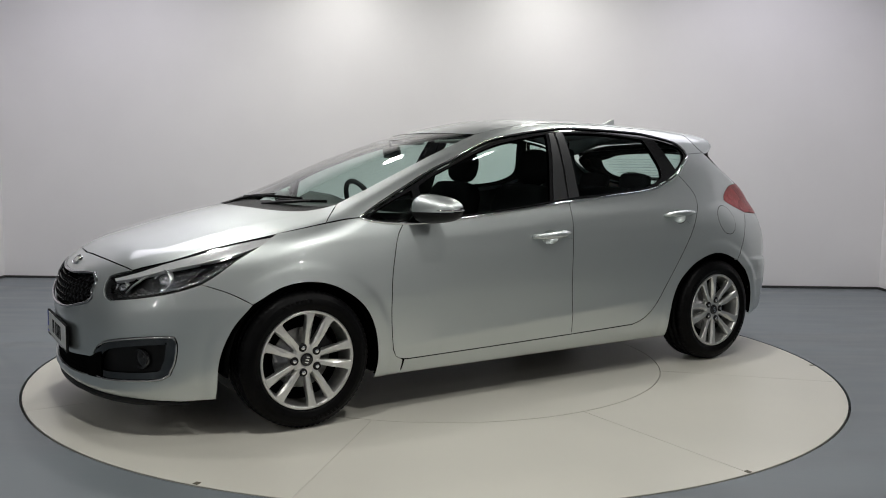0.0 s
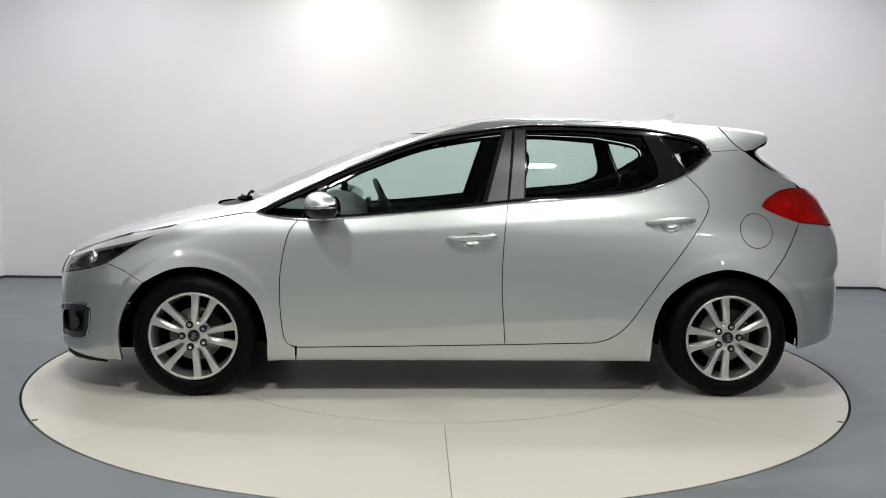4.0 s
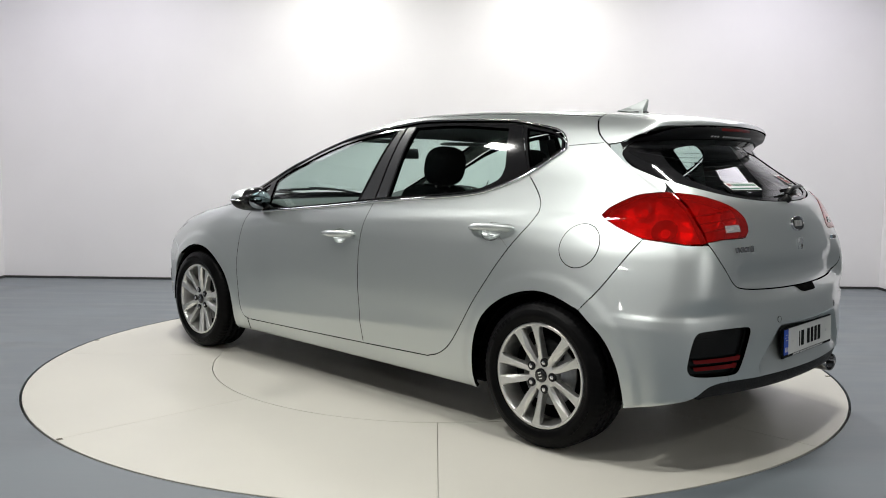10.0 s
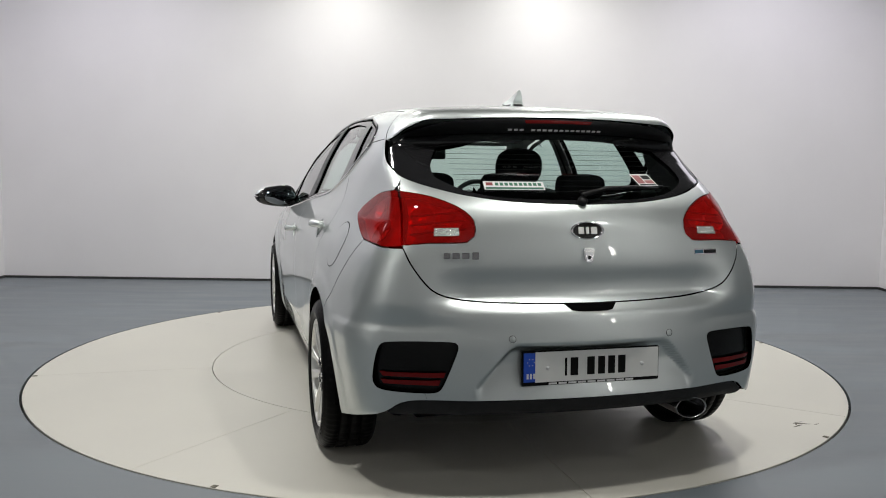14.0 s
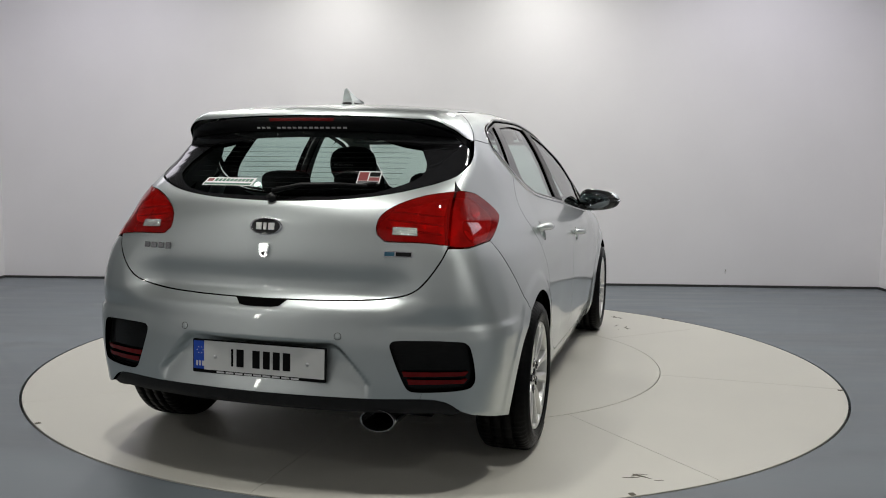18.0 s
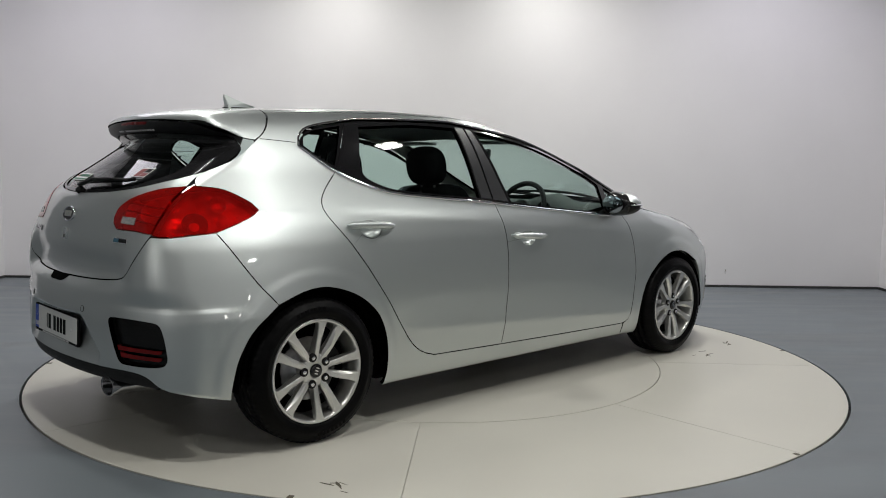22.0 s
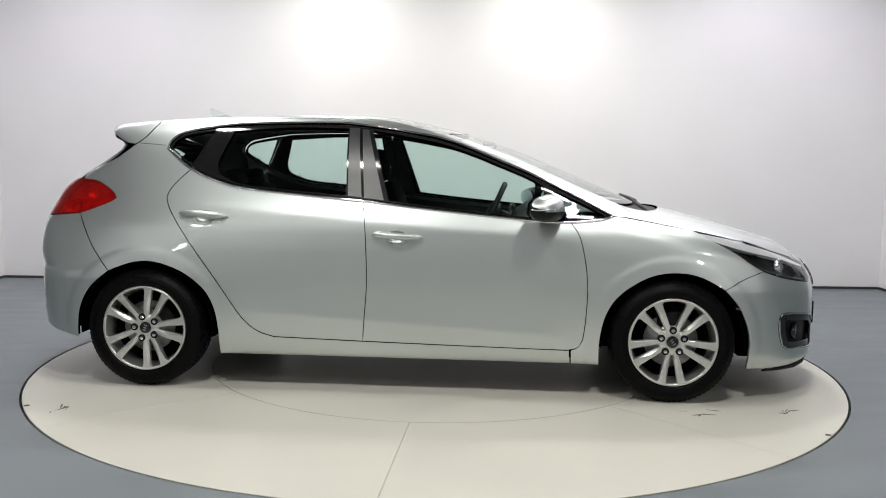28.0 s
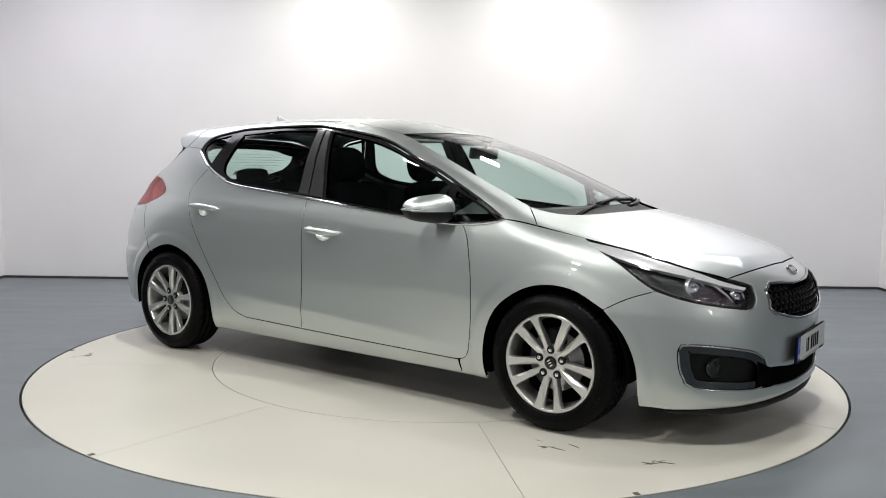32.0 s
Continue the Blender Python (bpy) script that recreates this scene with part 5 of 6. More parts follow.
for k, m in enumerate((False, True)):
    handle(*PULL_F, front_doors[k], m)
    handle(*PULL_R, rear_doors[k], m)
    # mirror: shell, lower black half, indicator, glass, foot
    c = Vector((0.685, 0.890, 0.940))
    turn = Matrix.Rotation(radians(22), 4, "Z")

    def shell(zlo, zhi, grow, steps=30, rear=False):
        bm = bmesh.new()
        rows = []
        for i in range(27):
            e = zlo + (zhi - zlo) * i / 26
            row = []
            for j in range(steps):
                a = math.pi * (0.62 + 0.76 * j / (steps - 1)) if rear else 2 * math.pi * j / steps
                ce, se = math.cos(e), math.sin(e)
                # front is round, rear flat; outer end tapers
                ux, uy = math.copysign(abs(math.cos(a)) ** 0.8, math.cos(a)), math.copysign(abs(math.sin(a)) ** 0.72, math.sin(a))
                x = (0.088 if ux > 0 else 0.050) * ux * ce ** 0.8
                y = 0.132 * uy * ce ** 0.55
                z = (0.066 if se > 0 else 0.062) * math.copysign(abs(se) ** 0.9, se) * (1.0 - 0.22 * uy * ce ** 0.55)
                row.append(bm.verts.new(c + turn @ Vector((x, y, z)) * grow))
            rows.append(row)
        for a, b in zip(rows, rows[1:]):
            for j in range(steps - 1 if rear else steps):
                bm.faces.new((a[j], a[(j + 1) % steps], b[(j + 1) % steps], b[j]))
        if not rear:
            bm.faces.new(rows[-1])
            bm.faces.new(rows[0][::-1])
        return bm

    # body-coloured cap in front and above, gloss black below and behind
    cap, low = shell(radians(-89), radians(89), 1.0), shell(radians(-89), radians(89), 0.985)
    drop = []
    for face in cap.faces:
        v = turn.inverted() @ (face.calc_center_median() - c)
        if v.x < -0.024 or v.z < -0.006 + 0.45 * max(0.0, 0.050 - v.x):
            drop.append(face)
    bmesh.ops.delete(cap, geom=drop, context="FACES")
    mir = part("door_mirror", mirrored(cap, m), PAINT, front_doors[k], "silver door mirror with black lower half")
    part("mirror_rim", mirrored(shell(radians(-86), radians(86), 1.006, rear=True), m), GLOSSBLACK, mir, "gloss black rear rim of the mirror")
    part("mirror_base", mirrored(low, m), SATINBLACK, mir, "black lower mirror shell")
    bm = bmesh.new()
    arc = []
    for j in range(9):
        a = radians(20 + j * 11)
        ux, uy = math.cos(a) ** 0.8 if a < math.pi / 2 else -abs(math.cos(a)) ** 0.8, math.sin(a) ** 0.85
        arc.append(c + turn @ Vector(((0.0905 if ux > 0 else 0.052) * ux, 0.1345 * uy, 0.002)))
    sweep(bm, arc, [0.003, 0.006, 0.007, 0.008, 0.008, 0.008, 0.008, 0.006, 0.003], 8, flat=0.6)
    part("indicator", mirrored(bm, m), CHROME, mir, "clear and chrome turn indicator strip")
    bm = bmesh.new()
    lathe(bm, [(1.0, 0.0), (0.97, 0.002), (0.001, 0.002)], 32, Matrix.Translation(c) @ turn @ pose(-0.0525, -0.004, 0.0, 0, -90, 0) @ Matrix.Diagonal((0.050, 0.105, 1, 1)))
    part("mirror_face", mirrored(bm, m), MIRRORGLASS, mir, "mirror glass")
    bm = bmesh.new()
    sweep(bm, [c + Vector((0.0, -0.085, -0.035)), c + Vector((0.02, -0.11, -0.045)), c + Vector((0.035, -0.14, -0.055)), Vector((0.73, 0.765, 0.885))], [0.028, 0.026, 0.028, 0.034], 14, flat=0.7)
    part("mirror_foot", mirrored(bm, m), SATINBLACK, mir, "gloss black mirror foot")

# ---- aerial, wipers, stickers
bm = bmesh.new()
prof = [(-1.10, 0.0), (-1.13, 0.012), (-1.17, 0.028), (-1.21, 0.045), (-1.245, 0.062), (-1.268, 0.072), (-1.274, 0.070), (-1.268, 0.045), (-1.258, 0.020), (-1.262, 0.0)]
base_z = float(TOP(np.array(-1.18)))
l = [bm.verts.new((x, 0.006 + 0.026 * (1 - (h / 0.073)) ** 1.5 * min(1, (-1.09 - x) / 0.05 + 0.15), base_z + h - 0.002 + (-(x + 1.18) * -0.07))) for x, h in prof]
r = [bm.verts.new((v.co.x, -v.co.y, v.co.z)) for v in l]
bm.faces.new(l)
bm.faces.new(r[::-1])
for i in range(len(l)):
    j = (i + 1) % len(l)
    bm.faces.new((l[i], r[i], r[j], l[j]))
bmesh.ops.recalc_face_normals(bm, faces=bm.faces)
bmesh.ops.bevel(bm, geom=bm.edges[:], offset=0.003, segments=2, affect="EDGES")
fin = part("roof_aerial", bm, PAINT, roof, "silver shark-fin roof aerial", smooth=False)
bm = bmesh.new()
lathe(bm, [(1, -0.006), (1, 0.002), (0.93, 0.005), (0.5, 0.005)], 32, Matrix.Translation((-1.19, 0, base_z)) @ Matrix.Diagonal((0.088, 0.036, 1, 1)))
part("aerial_foot", bm, SATINBLACK, roof)


def wiper(pts, dad, lift, name, label):
    """An arm and a blade along places on the glass."""
    arm, blade = pts
    bm = bmesh.new()
    sweep(bm, [skin_at(v, a, b, h)[0] for v, a, b, h in arm], [0.015] + [0.012] * (len(arm) - 2) + [0.006], 8, flat=0.6)
    w = part(name, bm, SATINBLACK, dad, label)
    bm = bmesh.new()
    sweep(bm, [skin_at(v, a, b, h)[0] for v, a, b, h in blade], 0.006, 8, flat=1.2)
    part("blade", bm, RUBBER, w)


wiper(([("top", 1.24, -0.46, -0.014), ("top", 1.22, -0.3, -0.003), ("top", 1.20, -0.1, 0.006), ("top", 1.17, 0.12, 0.012)], [("top", 1.215, -0.22, 0.006), ("top", 1.19, 0.05, 0.006), ("top", 1.14, 0.38, 0.006)]), cowl, 0.02, "wiper_arm", "black windscreen wiper arm")
wiper(([("top", 1.24, 0.12, -0.014), ("top", 1.215, 0.25, -0.003), ("top", 1.18, 0.38, 0.006), ("top", 1.14, 0.47, 0.012)], [("top", 1.20, 0.24, 0.006), ("top", 1.15, 0.42, 0.006), ("top", 1.09, 0.55, 0.006)]), cowl, 0.02, "wiper_arm", "black windscreen wiper arm")
wiper(([("tail", 0.0, 1.028, 0.022), ("tail", -0.10, 1.046, 0.03), ("tail", -0.22, 1.052, 0.026), ("tail", -0.33, 1.056, 0.016)], [("tail", 0.0, 1.045, 0.012), ("tail", -0.18, 1.052, 0.012), ("tail", -0.36, 1.064, 0.010)]), gate, 0.02, "rear_wiper", "black rear wiper arm")
p, n = skin_at("tail", 0.001, 1.018, 0.002)
bm = bmesh.new()
lathe(bm, [(0.018, -0.004), (0.018, 0.012), (0.012, 0.018), (0.001, 0.019)], 20, stand(p, n))
part("wiper_cap", bm, SATINBLACK, gate)


def sticker(y0, y1, z0, z1, material, name, label, lift):
    ym = (y0 + y1) / 2
    p, n = skin_at("tail", ym, (z0 + z1) / 2, lift)
    f = stand(p, n)
    L = (z1 - z0) / max(0.3, (n.x ** 2 + n.y ** 2) ** 0.5) / 1.0
    bm = bmesh.new()
    w = abs(y1 - y0) / 2
    box(bm, -w, w, -L / 2, L / 2, 0, 0.0008, m=f)
    return part(name, bm, material, gate, label, smooth=False), f, w, L


st, f, w, L = sticker(0.335, 0.115, 1.062, 1.090, PRINTWHITE, "dealer_sticker", "white and green dealer sticker in the rear window", -0.003)
for k in range(10):
    bm = bmesh.new()
    box(bm, -w * 0.62 + k * w * 0.158, -w * 0.62 + k * w * 0.158 + w * 0.11, L * 0.0, L * 0.34, 0.0008, 0.0016, m=f)
    part("print_bar", bm, GREEN, st, smooth=False)
bm = bmesh.new()
box(bm, -w * 0.95, w * 0.95, -L * 0.42, -L * 0.22, 0.0008, 0.0016, m=f)
part("print_bar", bm, GREEN, st, smooth=False)
bm = bmesh.new()
box(bm, -w * 0.92, -w * 0.7, L * 0.0, L * 0.36, 0.0008, 0.0016, m=f)
part("print_mark", bm, PRINTRED, st, smooth=False)
st, f, w, L = sticker(-0.27, -0.355, 1.078, 1.120, PRINTWHITE, "warranty_sticker", "small white red and black sticker in the rear window", -0.003)
for a, b, c, d, mt in ((-0.9, -0.1, -0.3, 0.4, PRINTRED), (0.0, 0.9, 0.05, 0.4, INK), (0.0, 0.9, -0.3, -0.02, PRINTRED), (-0.9, 0.9, -0.46, -0.36, INK)):
    bm = bmesh.new()
    box(bm, w * a, w * b, L * c, L * d, 0.0008, 0.0016, m=f)
    part("print_bar", bm, mt, st, smooth=False)
for k in range(17):
    if k == 3:
        continue
    yy = 0.188 - k * 0.0225
    p, n = skin_at("tail", yy, 1.280, 0.0015)
    bm = bmesh.new()
    box(bm, -0.0075, 0.0075, -0.004, 0.004, 0, 0.0006, m=stand(p, n))
    part("web_print_bar", bm, PRINTWHITE, spoiler, "white print on the black band" if k == 0 else "", smooth=False)
# heater lines of the rear window
for k in range(9):
    z = 1.062 + k * 0.019
    yy = 0.42 if 1.08 < z < 1.2 else 0.36
    bm = bmesh.new()
    sweep(bm, [skin_at("tail", y, z, -0.009)[0] for y in (-yy, -yy * 0.5, 0.001, yy * 0.5, yy)], 0.0007, 4)
    part("heater_line", bm, SATINBLACK, gate)
# ------------------------------------------------------------ wheels
def wheel_mesh():
    hubs = {}
    # barrel and lip
    bm = bmesh.new()
    lathe(bm, [(0.2265, -0.012), (0.2275, -0.002), (0.2250, 0.0038), (0.2165, 0.0034), (0.2130, 0.0005), (0.2105, -0.012), (0.203, -0.05), (0.196, -0.10), (0.198, -0.17), (0.21, -0.18)], 96)
    hubs["barrel"] = bm
    # tyre with shoulder blocks and grooves
    bm = bmesh.new()
    prof = [(0.2255, -0.008), (0.2300, 0.004), (0.2370, 0.0095), (0.2440, 0.0100), (0.2455, 0.0120), (0.2560, 0.0135), (0.2575, 0.0120), (0.2700, 0.0100), (0.2715, 0.0075), (0.2830, 0.0005), (0.2905, -0.0085), (0.2945, -0.0170), (0.2965, -0.0300),
            (0.2970, -0.0480), (0.2895, -0.0500), (0.2895, -0.0570), (0.2972, -0.0590), (0.2975, -0.0880), (0.2895, -0.0900), (0.2895, -0.0980), (0.2975, -0.1000), (0.2972, -0.1290), (0.2895, -0.1310), (0.2895, -0.1390), (0.2970, -0.1410),
            (0.2965, -0.1650), (0.2930, -0.1800), (0.2800, -0.1950), (0.2500, -0.2020), (0.2200, -0.1950)]
    steps = 216
    rings = []
    for i in range(steps):
        a = 2 * math.pi * i / steps
        ring_v = []
        for k, (r, h) in enumerate(prof):
            if k in (10, 11, 12, 13) and i % 3 == 0:
                r -= 0.0028
            if k in (24, 25, 26) and i % 3 == 0:
                r -= 0.0028
            if k in (16, 17, 20, 21) and i % 6 == 1:
                r -= 0.0025
            ring_v.append(bm.verts.new((r * math.cos(a), r * math.sin(a), h)))
        rings.append(ring_v)
    for i in range(steps):
        p, q = rings[i], rings[(i + 1) % steps]
        for j in range(len(prof) - 1):
            bm.faces.new((p[j], q[j], q[j + 1], p[j + 1]))
    hubs["tyre"] = bm
    # one spoke of a pair: flat outer facet, bevelled edge towards the slot; x runs along the pair's axis
    bm = bmesh.new()
    secs = []
    for i in range(19):
        r = 0.046 + 0.1695 * i / 18
        slot = float(np.interp(r, (0.04, 0.07, 0.10, 0.13, 0.17, 0.20, 0.216), (0.0018, 0.0048, 0.0105, 0.0160, 0.0210, 0.0245, 0.0260)))
        w = float(np.interp(r, (0.04, 0.06, 0.085, 0.11, 0.14, 0.17, 0.195, 0.208, 0.216), (0.0200, 0.0255, 0.0280, 0.0300, 0.0325, 0.0360, 0.0400, 0.0440, 0.0540)))
        bev = float(np.interp(r, (0.04, 0.09, 0.125, 0.17, 0.216), (0.10, 0.30, 0.48, 0.26, 0.06)))
        z = float(np.interp(r, (0.04, 0.07, 0.12, 0.18, 0.216), (-0.0170, -0.0130, -0.0050, 0.0010, 0.0030)))
        d = float(np.interp(r, (0.04, 0.12, 0.216), (0.040, 0.034, 0.022)))
        pr = [(slot, -d), (slot, -0.0110), (slot + w * bev * 0.5, -0.0050), (slot + w * bev, -0.0004), (slot + w * (bev + 0.06), 0.0002), (slot + w * 0.90, 0.0), (slot + w * 0.965, -0.0014), (slot + w, -0.0050), (slot + w * 1.01, -d)]
        secs.append([bm.verts.new((math.sqrt(max(r * r - y * y, 1e-6)), y, z + h)) for y, h in pr])
    for p, q in zip(secs, secs[1:]):
        for k in range(len(p) - 1):
            bm.faces.new((p[k], q[k], q[k + 1], p[k + 1]))
        bm.faces.new((p[-1], q[-1], q[0], p[0]))
    bm.faces.new(secs[0])
    bm.faces.new(secs[-1][::-1])
    bmesh.ops.recalc_face_normals(bm, faces=bm.faces)
    hubs["spoke"] = bm
    # hub face with nut seats
    bm = bmesh.new()
    lathe(bm, [(0.076, -0.050), (0.073, -0.026), (0.067, -0.0195), (0.058, -0.0165), (0.034, -0.0145), (0.0305, -0.0150), (0.0300, -0.020)], 60)
    hubs["hub"] = bm
    bm = bmesh.new()
    lathe(bm, [(0.0298, -0.018), (0.0295, -0.0115), (0.0280, -0.0095), (0.015, -0.0085), (0.001, -0.0082)], 40)
    hubs["cap"] = bm
    bm = bmesh.new()
    lathe(bm, [(0.0195, -0.0190), (0.0190, -0.0120), (0.0180, -0.0114), (0.001, -0.0112)], 24)
    hubs["seat"] = bm
    bm = bmesh.new()
    lathe(bm, [(0.0100, -0.0115), (0.0100, -0.0080), (0.0075, -0.0062), (0.001, -0.0058)], 6)
    hubs["nut"] = bm
    bm = bmesh.new()
    lathe(bm, [(0.138, -0.082), (0.138, -0.070), (0.085, -0.070), (0.08, -0.052), (0.001, -0.052)], 64)
    hubs["disc"] = bm
    bm = bmesh.new()
    lathe(bm, [(0.198, -0.092), (0.001, -0.092)], 48)
    hubs["shield"] = bm
    bm = bmesh.new()
    box(bm, 0.075, 0.150, -0.062, 0.062, -0.105, -0.050, bevel=0.012)
    hubs["caliper"] = bm
    bm = bmesh.new()
    box(bm, 0.200, 0.212, -0.011, 0.011, -0.055, -0.036, bevel=0.002, seg=1)
    hubs["weight"] = bm
    # a 16 inch rim in a tall tyre
    for key, one in hubs.items():
        if key == "tyre":
            for v in one.verts:
                r = math.hypot(v.co.x, v.co.y)
                k = float(np.interp(r, (0.219, 0.2255, 0.2975), (0.208, 0.2158, 0.302))) / r
                v.co.x, v.co.y = v.co.x * k, v.co.y * k
        else:
            bmesh.ops.transform(one, matrix=Matrix.Diagonal((0.957, 0.957, 1, 1)), verts=one.verts)
    return hubs


MATS = {"barrel": ALLOY, "tyre": RUBBER, "spoke": ALLOY, "hub": ALLOY, "cap": GLOSSBLACK, "seat": SATINBLACK, "nut": CHROME, "disc": STEEL, "shield": DARK, "caliper": SATINBLACK, "weight": STEEL}


def wheel_set():
    data = {}
    for key, bm in wheel_mesh().items():
        me = bpy.data.meshes.new(key)
        bm.to_mesh(me)
        bm.free()
        me.polygons.foreach_set("use_smooth", [key not in ("nut", "spoke")] * len(me.polygons))
        me.materials.append(MATS[key])
        data[key] = me
    bar = bmesh.new()
    box(bar, -0.0022, 0.0022, -0.008, 0.008, -0.0085, -0.0072)
    me = bpy.data.meshes.new("cap_bar")
    bar.to_mesh(me)
    bar.free()
    me.materials.append(CHROME)
    data["cap_bar"] = me
    rb = bmesh.new()
    for k in range(7):
        box(rb, 0.2530, 0.2670, -0.006, 0.006, 0.0102, 0.0130, m=Matrix.Rotation(radians(k * 4.6), 4, "Z"))
    me = bpy.data.meshes.new("sidewall_print")
    rb.to_mesh(me)
    rb.free()
    me.materials.append(RUBBER)
    data["sidewall_print"] = me

    def put(name, key, parent, m=Matrix(), label=""):
        ob = new(name, data[key])
        ob.parent = parent
        ob.matrix_basis = m
        if label:
            ob["label"] = label
        return ob

    # local z is the axle, outwards
    for x, s, spin in ((1.325, 1, -17), (-1.325, 1, 20), (1.325, -1, 36), (-1.325, -1, -20)):
        axle = Matrix.Translation((x, 0.861 * s, 0.3005)) @ Matrix.Rotation(radians(-90 * s), 4, "X") @ Matrix.Rotation(radians(spin + 90 * s), 4, "Z")
        w = put("wheel", "barrel", CAR, axle, "silver ten-spoke alloy wheel with black tyre")
        put("tyre", "tyre", w, label="black road tyre")
        for k in range(5):
            a = 72 * k
            for d in (-1, 1):
                mm = Matrix.Rotation(radians(a + 36), 4, "Z") @ Matrix.Diagonal((1, d, 1, 1))
                put("spoke", "spoke", w, mm)
            n = Matrix.Rotation(radians(a), 4, "Z") @ Matrix.Translation((0.0575, 0, 0.0006))
            put("nut_seat", "seat", w, n)
            put("wheel_nut", "nut", w, n)
        put("hub", "hub", w)
        put("hub_cap", "cap", w, label="black centre cap")
        for d in (-0.012, 0.0, 0.012):
            put("cap_bar", "cap_bar", w, Matrix.Translation((d, 0, 0)))
        put("brake_disc", "disc", w, label="steel brake disc")
        put("brake_shield", "shield", w)
        put("brake_caliper", "caliper", w, Matrix.Rotation(radians(150), 4, "Z"))
        put("balance_weight", "weight", w, Matrix.Rotation(radians(47), 4, "Z"))
        for a in (20, 195):
            put("sidewall_print", "sidewall_print", w, Matrix.Rotation(radians(a), 4, "Z"), "raised plain sidewall lettering bars")


wheel_set()

# ------------------------------------------------------------ underbody and wheel housings
# near-black parts: the shade under the car and in the arches is in their colour
bm = bmesh.new()
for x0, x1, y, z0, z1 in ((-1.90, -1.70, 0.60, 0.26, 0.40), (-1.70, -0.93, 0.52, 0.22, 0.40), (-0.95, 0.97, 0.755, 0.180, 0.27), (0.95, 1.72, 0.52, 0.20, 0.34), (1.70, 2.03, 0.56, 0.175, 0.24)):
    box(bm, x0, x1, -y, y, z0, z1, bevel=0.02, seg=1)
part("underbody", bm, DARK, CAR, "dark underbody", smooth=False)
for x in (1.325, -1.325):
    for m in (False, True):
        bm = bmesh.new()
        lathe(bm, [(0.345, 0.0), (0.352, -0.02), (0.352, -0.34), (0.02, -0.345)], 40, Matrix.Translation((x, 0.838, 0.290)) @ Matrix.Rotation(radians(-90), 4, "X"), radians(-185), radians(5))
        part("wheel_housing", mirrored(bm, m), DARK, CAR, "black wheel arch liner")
for x, w in ((1.325, 0.03), (-1.325, 0.035)):
    bm = bmesh.new()
    sweep(bm, [(x, -0.70, 0.285), (x, -0.3, 0.27), (x, 0.3, 0.27), (x, 0.70, 0.285)], w, 10)
    part("axle", bm, DARK, CAR)

# ------------------------------------------------------------ interior
DASH = mat("dash_plastic", (0.045, 0.047, 0.047), 0.6, vary=0.15, scale=30, bump=0.15, bump_scale=500)
TRIMGREY = mat("pillar_lining", (0.30, 0.30, 0.285), 0.9, vary=0.05, scale=60)
skin("headliner", Roll, both_halves(join(lay("top", (-1.34, 0.0), (-1.34, 0.50)), lay("top", (-1.34, 0.50), (-0.8, 0.50), (-0.2, 0.49), (0.05, 0.47), (0.17, 0.45)), lay("top", (0.17, 0.45), (0.22, 0.25), (0.25, 0.0)))), LINER, CAR, out=-0.035, lip=0.0, gap=0.0, cell=0.06, label="grey fabric headliner")
skin("hood_liner", Roll, both_halves(join(lay("top", (1.30, 0.0), (1.25, 0.4), (1.20, 0.55)), lay("top", (1.20, 0.55), (1.2, 0.68), (1.6, 0.65), (1.9, 0.45)), lay("top", (1.9, 0.45), (2.0, 0.0)))), DARK, CAR, out=-0.05, lip=0.0, gap=0.0, cell=0.08)
skin("tailgate_lining", Tail, both_halves(join(lay("tail", (0.0, 0.45), (0.60, 0.5)), lay("tail", (0.60, 0.5), (0.60, 0.85), (0.58, 1.04)), lay("tail", (0.58, 1.04), (0.3, 1.02), (0.0, 1.005)))), DARK, CAR, out=-0.05, lip=0.0, gap=0.0, cell=0.06)
for k, m in enumerate((False, True)):
    skin("door_card", Roll, smooth_path([(-1.12, 0.70), (-0.93, 0.60), (-0.86, 0.45), (-0.85, 0.30)], [(-0.85, 0.30), (0.80, 0.24)], [(0.80, 0.24), (0.86, 0.6), (1.02, 0.88)], [(1.02, 0.88), (0.80, 0.868), (0.322, 0.900), (-0.214, 0.953), (-0.80, 1.006), (-1.12, 1.10)], [(-1.12, 1.10), (-1.12, 0.70)]), DASH, CAR, out=-0.055, lip=0.0, gap=0.0, cell=0.06, mirror=m, label="dark inner door trim")
    skin("pillar_lining", Roll, join(lay("top", (0.15, 0.50), (0.464, 0.560), (0.775, 0.605), (1.04, 0.630)), cutrun("side", RAIL, 1.02, 0.0)), TRIMGREY, CAR, out=-0.022, lip=0.0, gap=0.0, cell=0.04, mirror=m)
    skin("quarter_lining", Roll, smooth_path([(-1.25, 0.70), (-1.25, 1.20)], [(-1.25, 1.20), (-1.27, 1.26), (-1.20, 1.31)], [(-1.20, 1.31), (-1.40, 1.30), (-1.50, 1.18), (-1.72, 1.06)], [(-1.72, 1.06), (-1.72, 0.70)], [(-1.72, 0.70), (-1.25, 0.70)]), DASH, CAR, out=-0.045, lip=0.0, gap=0.0, cell=0.05, mirror=m)
    skin("pillar_lining", Roll, smooth_path([(-0.11, 0.955), (-0.20, 1.32)], [(-0.20, 1.32), (-0.31, 1.33)], [(-0.31, 1.33), (-0.29, 0.98)], [(-0.29, 0.98), (-0.11, 0.955)]), DASH, CAR, out=-0.03, lip=0.0, gap=0.0, cell=0.05, mirror=m)
bm = bmesh.new()
box(bm, -1.75, 1.05, -0.70, 0.70, 0.27, 0.33)
box(bm, -0.5, 0.9, -0.11, 0.11, 0.33, 0.52, bevel=0.03)
part("cabin_floor", bm, DARK, CAR, smooth=False)
bm = bmesh.new()
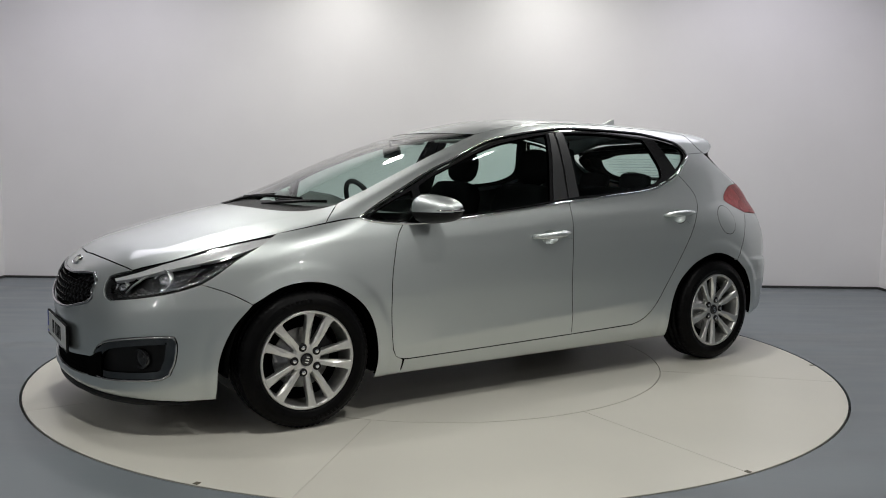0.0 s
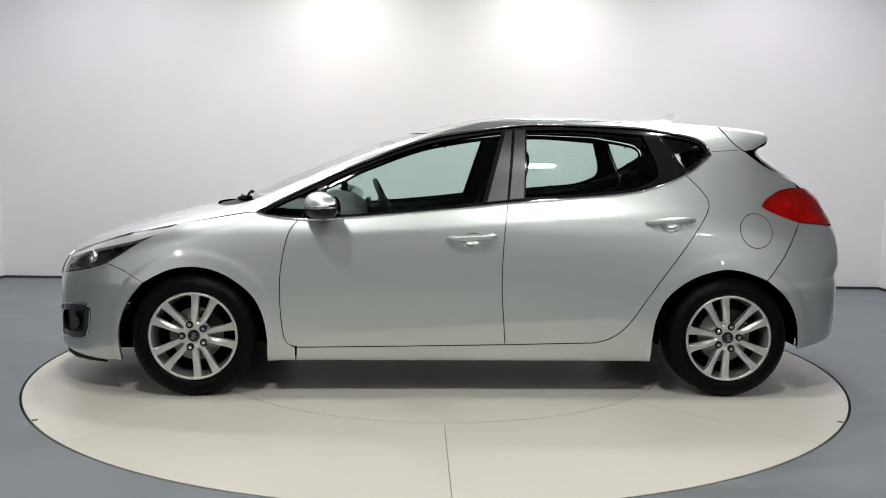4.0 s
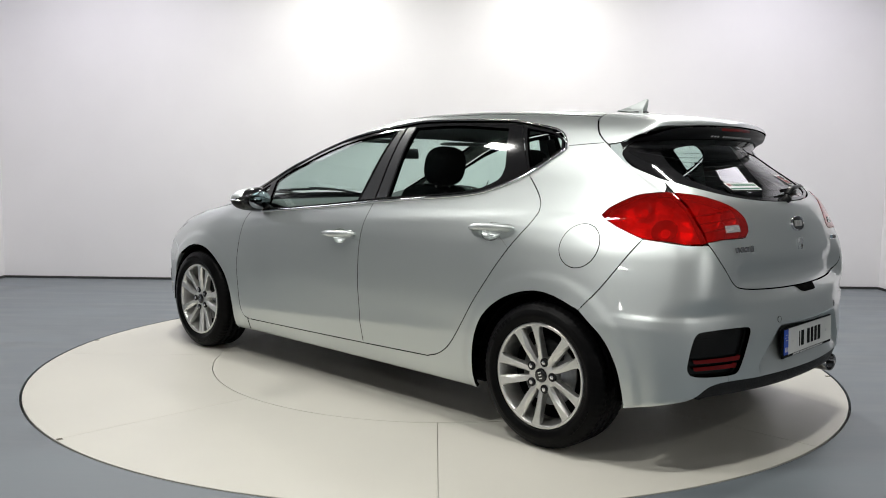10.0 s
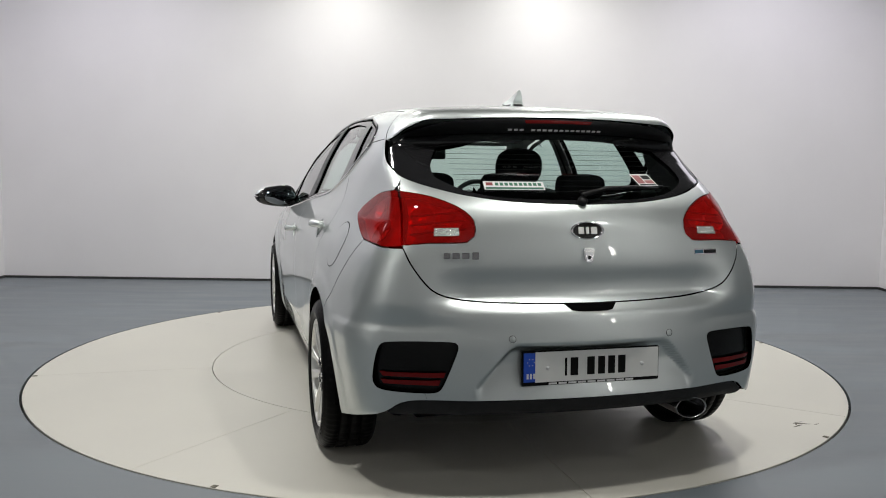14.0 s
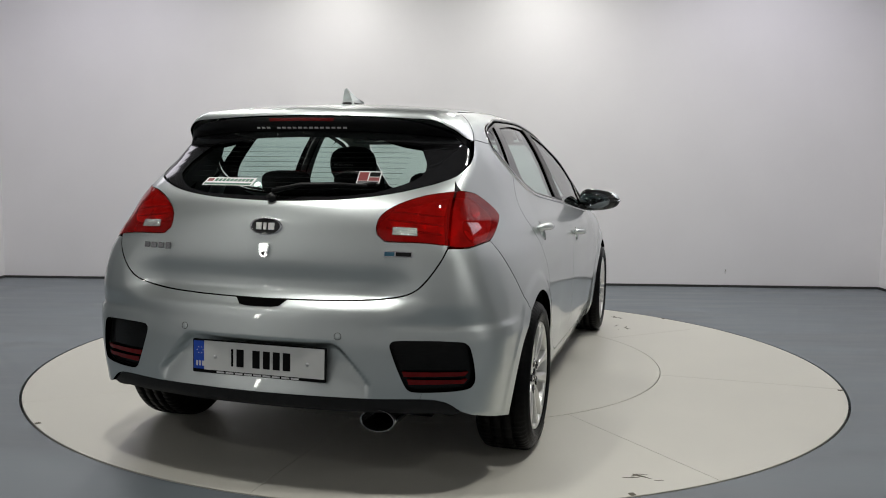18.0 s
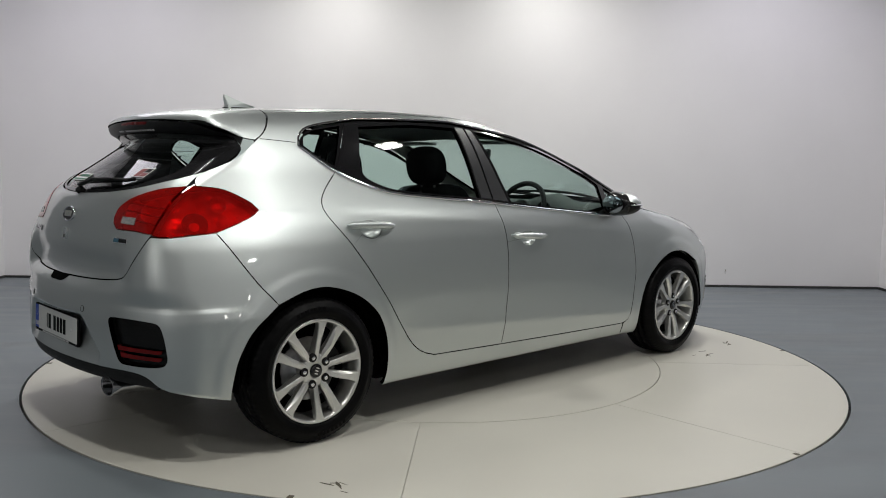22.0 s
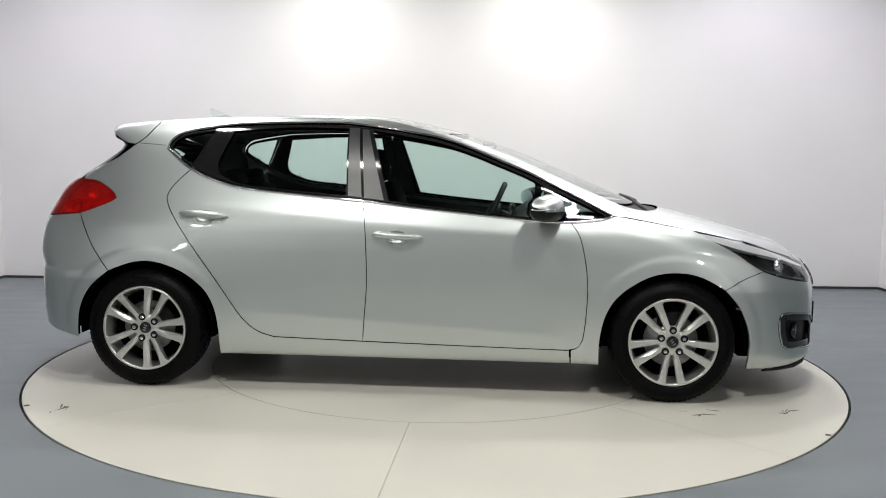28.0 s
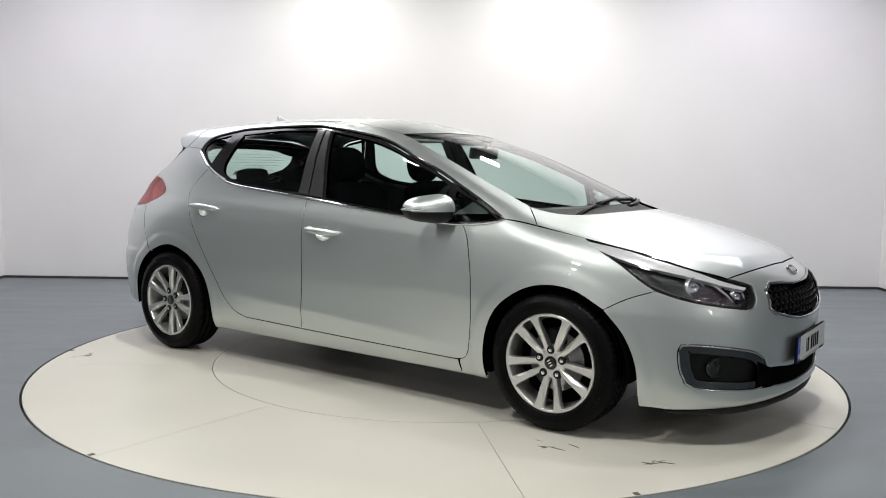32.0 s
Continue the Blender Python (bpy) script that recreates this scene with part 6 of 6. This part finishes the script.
box(bm, -1.86, -1.15, -0.55, 0.55, 0.86, 0.90, bevel=0.01)
part("parcel_shelf", bm, DASH, CAR, "dark luggage cover", smooth=False)


def cushion(bm, sx, sy, sz, m, n=3):
    """A padded block."""
    r = bmesh.ops.create_cube(bm, size=2)
    vs = r["verts"]
    bmesh.ops.subdivide_edges(bm, edges=list({e for v in vs for e in v.link_edges}), cuts=5, use_grid_fill=True)
    allv = [v for v in bm.verts if v.index < 0 or v not in cushion_seen]
    for v in allv:
        p = v.co
        k = [math.copysign(abs(c) ** 0.9, c) for c in p]
        l = (abs(k[0]) ** n + abs(k[1]) ** n + abs(k[2]) ** n) ** (1 / n)
        s = 1 / l if l > 1 else 1.0
        v.co = m @ Vector((k[0] * s * sx, k[1] * s * sy, k[2] * s * sz))
        cushion_seen.add(v)


cushion_seen = set()


def seat(x, y, name, rear=False):
    global cushion_seen
    cushion_seen = set()
    bm = bmesh.new()
    cushion(bm, 0.27, 0.25 if not rear else 0.60, 0.085, pose(x, y, 0.50, 0, -8, 0), 5)
    s = part(name, bm, CLOTH, CAR, "black cloth front seat" if not rear else "black cloth rear bench seat")
    cushion_seen = set()
    bm = bmesh.new()
    h = 0.26 if not rear else 0.25
    cushion(bm, 0.075, 0.235 if not rear else 0.58, h, pose(x - 0.27, y, 0.53 + h, 0, -16, 0), 5)
    part("backrest", bm, CLOTH, s)
    heads = [(y, 0.0)] if not rear else [(0.36, 0), (0.0, 0), (-0.36, 0)]
    for hy, _ in heads:
        cushion_seen = set()
        bm = bmesh.new()
        if rear:
            cushion(bm, 0.045, 0.115, 0.055, pose(x - 0.40, hy, 1.055, 0, -12, 0), 4)
        else:
            cushion(bm, 0.060, 0.132, 0.104, pose(x - 0.385, hy, 1.140, 0, -10, 0), 2.7)
        part("headrest", bm, CLOTH, s)
        for d in (-0.05, 0.05):
            bm = bmesh.new()
            zb = 0.98 if rear else 1.02
            sweep(bm, [(x - 0.36, hy + d, zb - 0.03), (x - 0.385, hy + d, zb + 0.10)], 0.006, 8)
            part("headrest_post", bm, STEEL, s)


seat(0.08, 0.36, "front_seat")
seat(0.08, -0.36, "front_seat")
seat(-0.72, 0.0, "rear_seat", True)
# dashboard
bm = bmesh.new()
xs = [(0.52, 0.60), (0.50, 0.74), (0.54, 0.84), (0.62, 0.895), (0.75, 0.915), (0.90, 0.92), (1.05, 0.925), (1.17, 0.915), (1.20, 0.60)]
cols = []
for i in range(15):
    y = -0.70 + 1.40 * i / 14
    hump = 0.075 * math.exp(-((y + 0.37) / 0.15) ** 2)
    fade = 1 - 0.16 * (abs(y) / 0.7) ** 3
    cols.append([bm.verts.new((x * fade if x > 0.9 else x, y, z + (hump if 0.5 < x < 0.8 and z > 0.8 else 0))) for x, z in xs])
for a, b in zip(cols, cols[1:]):
    for k in range(len(xs) - 1):
        bm.faces.new((a[k], b[k], b[k + 1], a[k + 1]))
dash = part("dashboard", bm, DASH, CAR, "dark grey dashboard")
bm = bmesh.new()
box(bm, 0.495, 0.53, -0.10, 0.10, 0.72, 0.86, bevel=0.012)
part("centre_screen", bm, GLOSSBLACK, dash, "black centre display")
for y in (-0.46, -0.28):
    bm = bmesh.new()
    lathe(bm, [(0.055, 0.0), (0.055, 0.02), (0.048, 0.022), (0.045, 0.004), (0.001, 0.004)], 28, pose(0.535, y, 0.885, 0, -75, 0))
    part("instrument", bm, GLOSSBLACK, dash)
for y in (-0.62, -0.12, 0.12, 0.62):
    bm = bmesh.new()
    box(bm, 0.495, 0.515, y - 0.045, y + 0.045, 0.80, 0.85, bevel=0.008)
    v = part("air_vent", bm, GLOSSBLACK, dash)
    bm = bmesh.new()
    for k in range(3):
        box(bm, 0.490, 0.500, y - 0.040, y + 0.040, 0.810 + k * 0.013, 0.814 + k * 0.013)
    part("vent_slat", bm, SILVER, v, smooth=False)
# steering wheel
f = pose(0.425, -0.37, 0.895, 0, -66, 0)
bm = bmesh.new()
ringv = []
for i in range(40):
    a = 2 * math.pi * i / 40
    c = f @ Vector((0.165 * math.cos(a), 0.170 * math.sin(a), 0))
    o = (f.to_3x3() @ Vector((math.cos(a), math.sin(a), 0)))
    u = f.to_3x3() @ Vector((0, 0, 1))
    ringv.append([bm.verts.new(c + (o * math.cos(k * math.pi / 5) + u * math.sin(k * math.pi / 5)) * 0.0155) for k in range(10)])
for i in range(40):
    p, q = ringv[i], ringv[(i + 1) % 40]
    for k in range(10):
        bm.faces.new((p[k], q[k], q[(k + 1) % 10], p[(k + 1) % 10]))
sw = part("steering_wheel", bm, PLASTIC, CAR, "black three-spoke steering wheel")
bm = bmesh.new()
lathe(bm, [(0.06, -0.03), (0.062, 0.0), (0.055, 0.02), (0.03, 0.028), (0.001, 0.03)], 28, f)
part("wheel_boss", bm, PLASTIC, sw)
for a in (90, -90, 0 + 180):
    bm = bmesh.new()
    r = f @ Matrix.Rotation(radians(a), 4, "Z")
    sweep(bm, [r @ Vector((0.04, 0, 0)), r @ Vector((0.10, 0, 0.0)), r @ Vector((0.16, 0, 0))], [0.024, 0.018, 0.016], 10, flat=0.4)
    part("wheel_spoke", bm, SILVER if a != 180 else PLASTIC, sw)
bm = bmesh.new()
sweep(bm, [f @ Vector((0, 0, -0.02)), f @ Vector((0, 0, -0.2))], 0.035, 12)
part("steering_column", bm, PLASTIC, sw)
# inside mirror and sun visors
bm = bmesh.new()
box(bm, -0.012, 0.012, -0.115, 0.115, -0.032, 0.032, bevel=0.012, m=pose(0.42, -0.02, 1.215, 0, 8, -8))
im = part("inside_mirror", bm, SATINBLACK, CAR, "black inside rear-view mirror")
bm = bmesh.new()
sweep(bm, [(0.425, -0.02, 1.24), (0.44, 0.0, 1.27)], 0.009, 8)
part("mirror_stalk", bm, SATINBLACK, im)
bm = bmesh.new()
box(bm, 0.36, 0.43, -0.045, 0.045, 1.262, 1.282, bevel=0.008)
part("sensor_pod", bm, SATINBLACK, im)
for s in (-1, 1):
    bm = bmesh.new()
    box(bm, 0.10, 0.27, 0.36 * s - 0.17, 0.36 * s + 0.17, 1.268, 1.285, bevel=0.008, m=None)
    part("sun_visor", bm, LINER, CAR, "grey sun visor folded up")
def turn_at(t):
    return 213.729 - 7.78202 * t - 0.0039336 * (t - 16) ** 2


def motions():
    """Turntable and car turn together."""
    times = [i * 0.5 for i in range(65)]
    walk(TABLE, [(t, pose(0, 0, 0, 0, 0, turn_at(t))) for t in times])
    walk(CAR, [(t, pose(0, 0, 0, 0, 0, turn_at(t)) @ pose(-0.1037, 0.0140, 0)) for t in times])


motions()
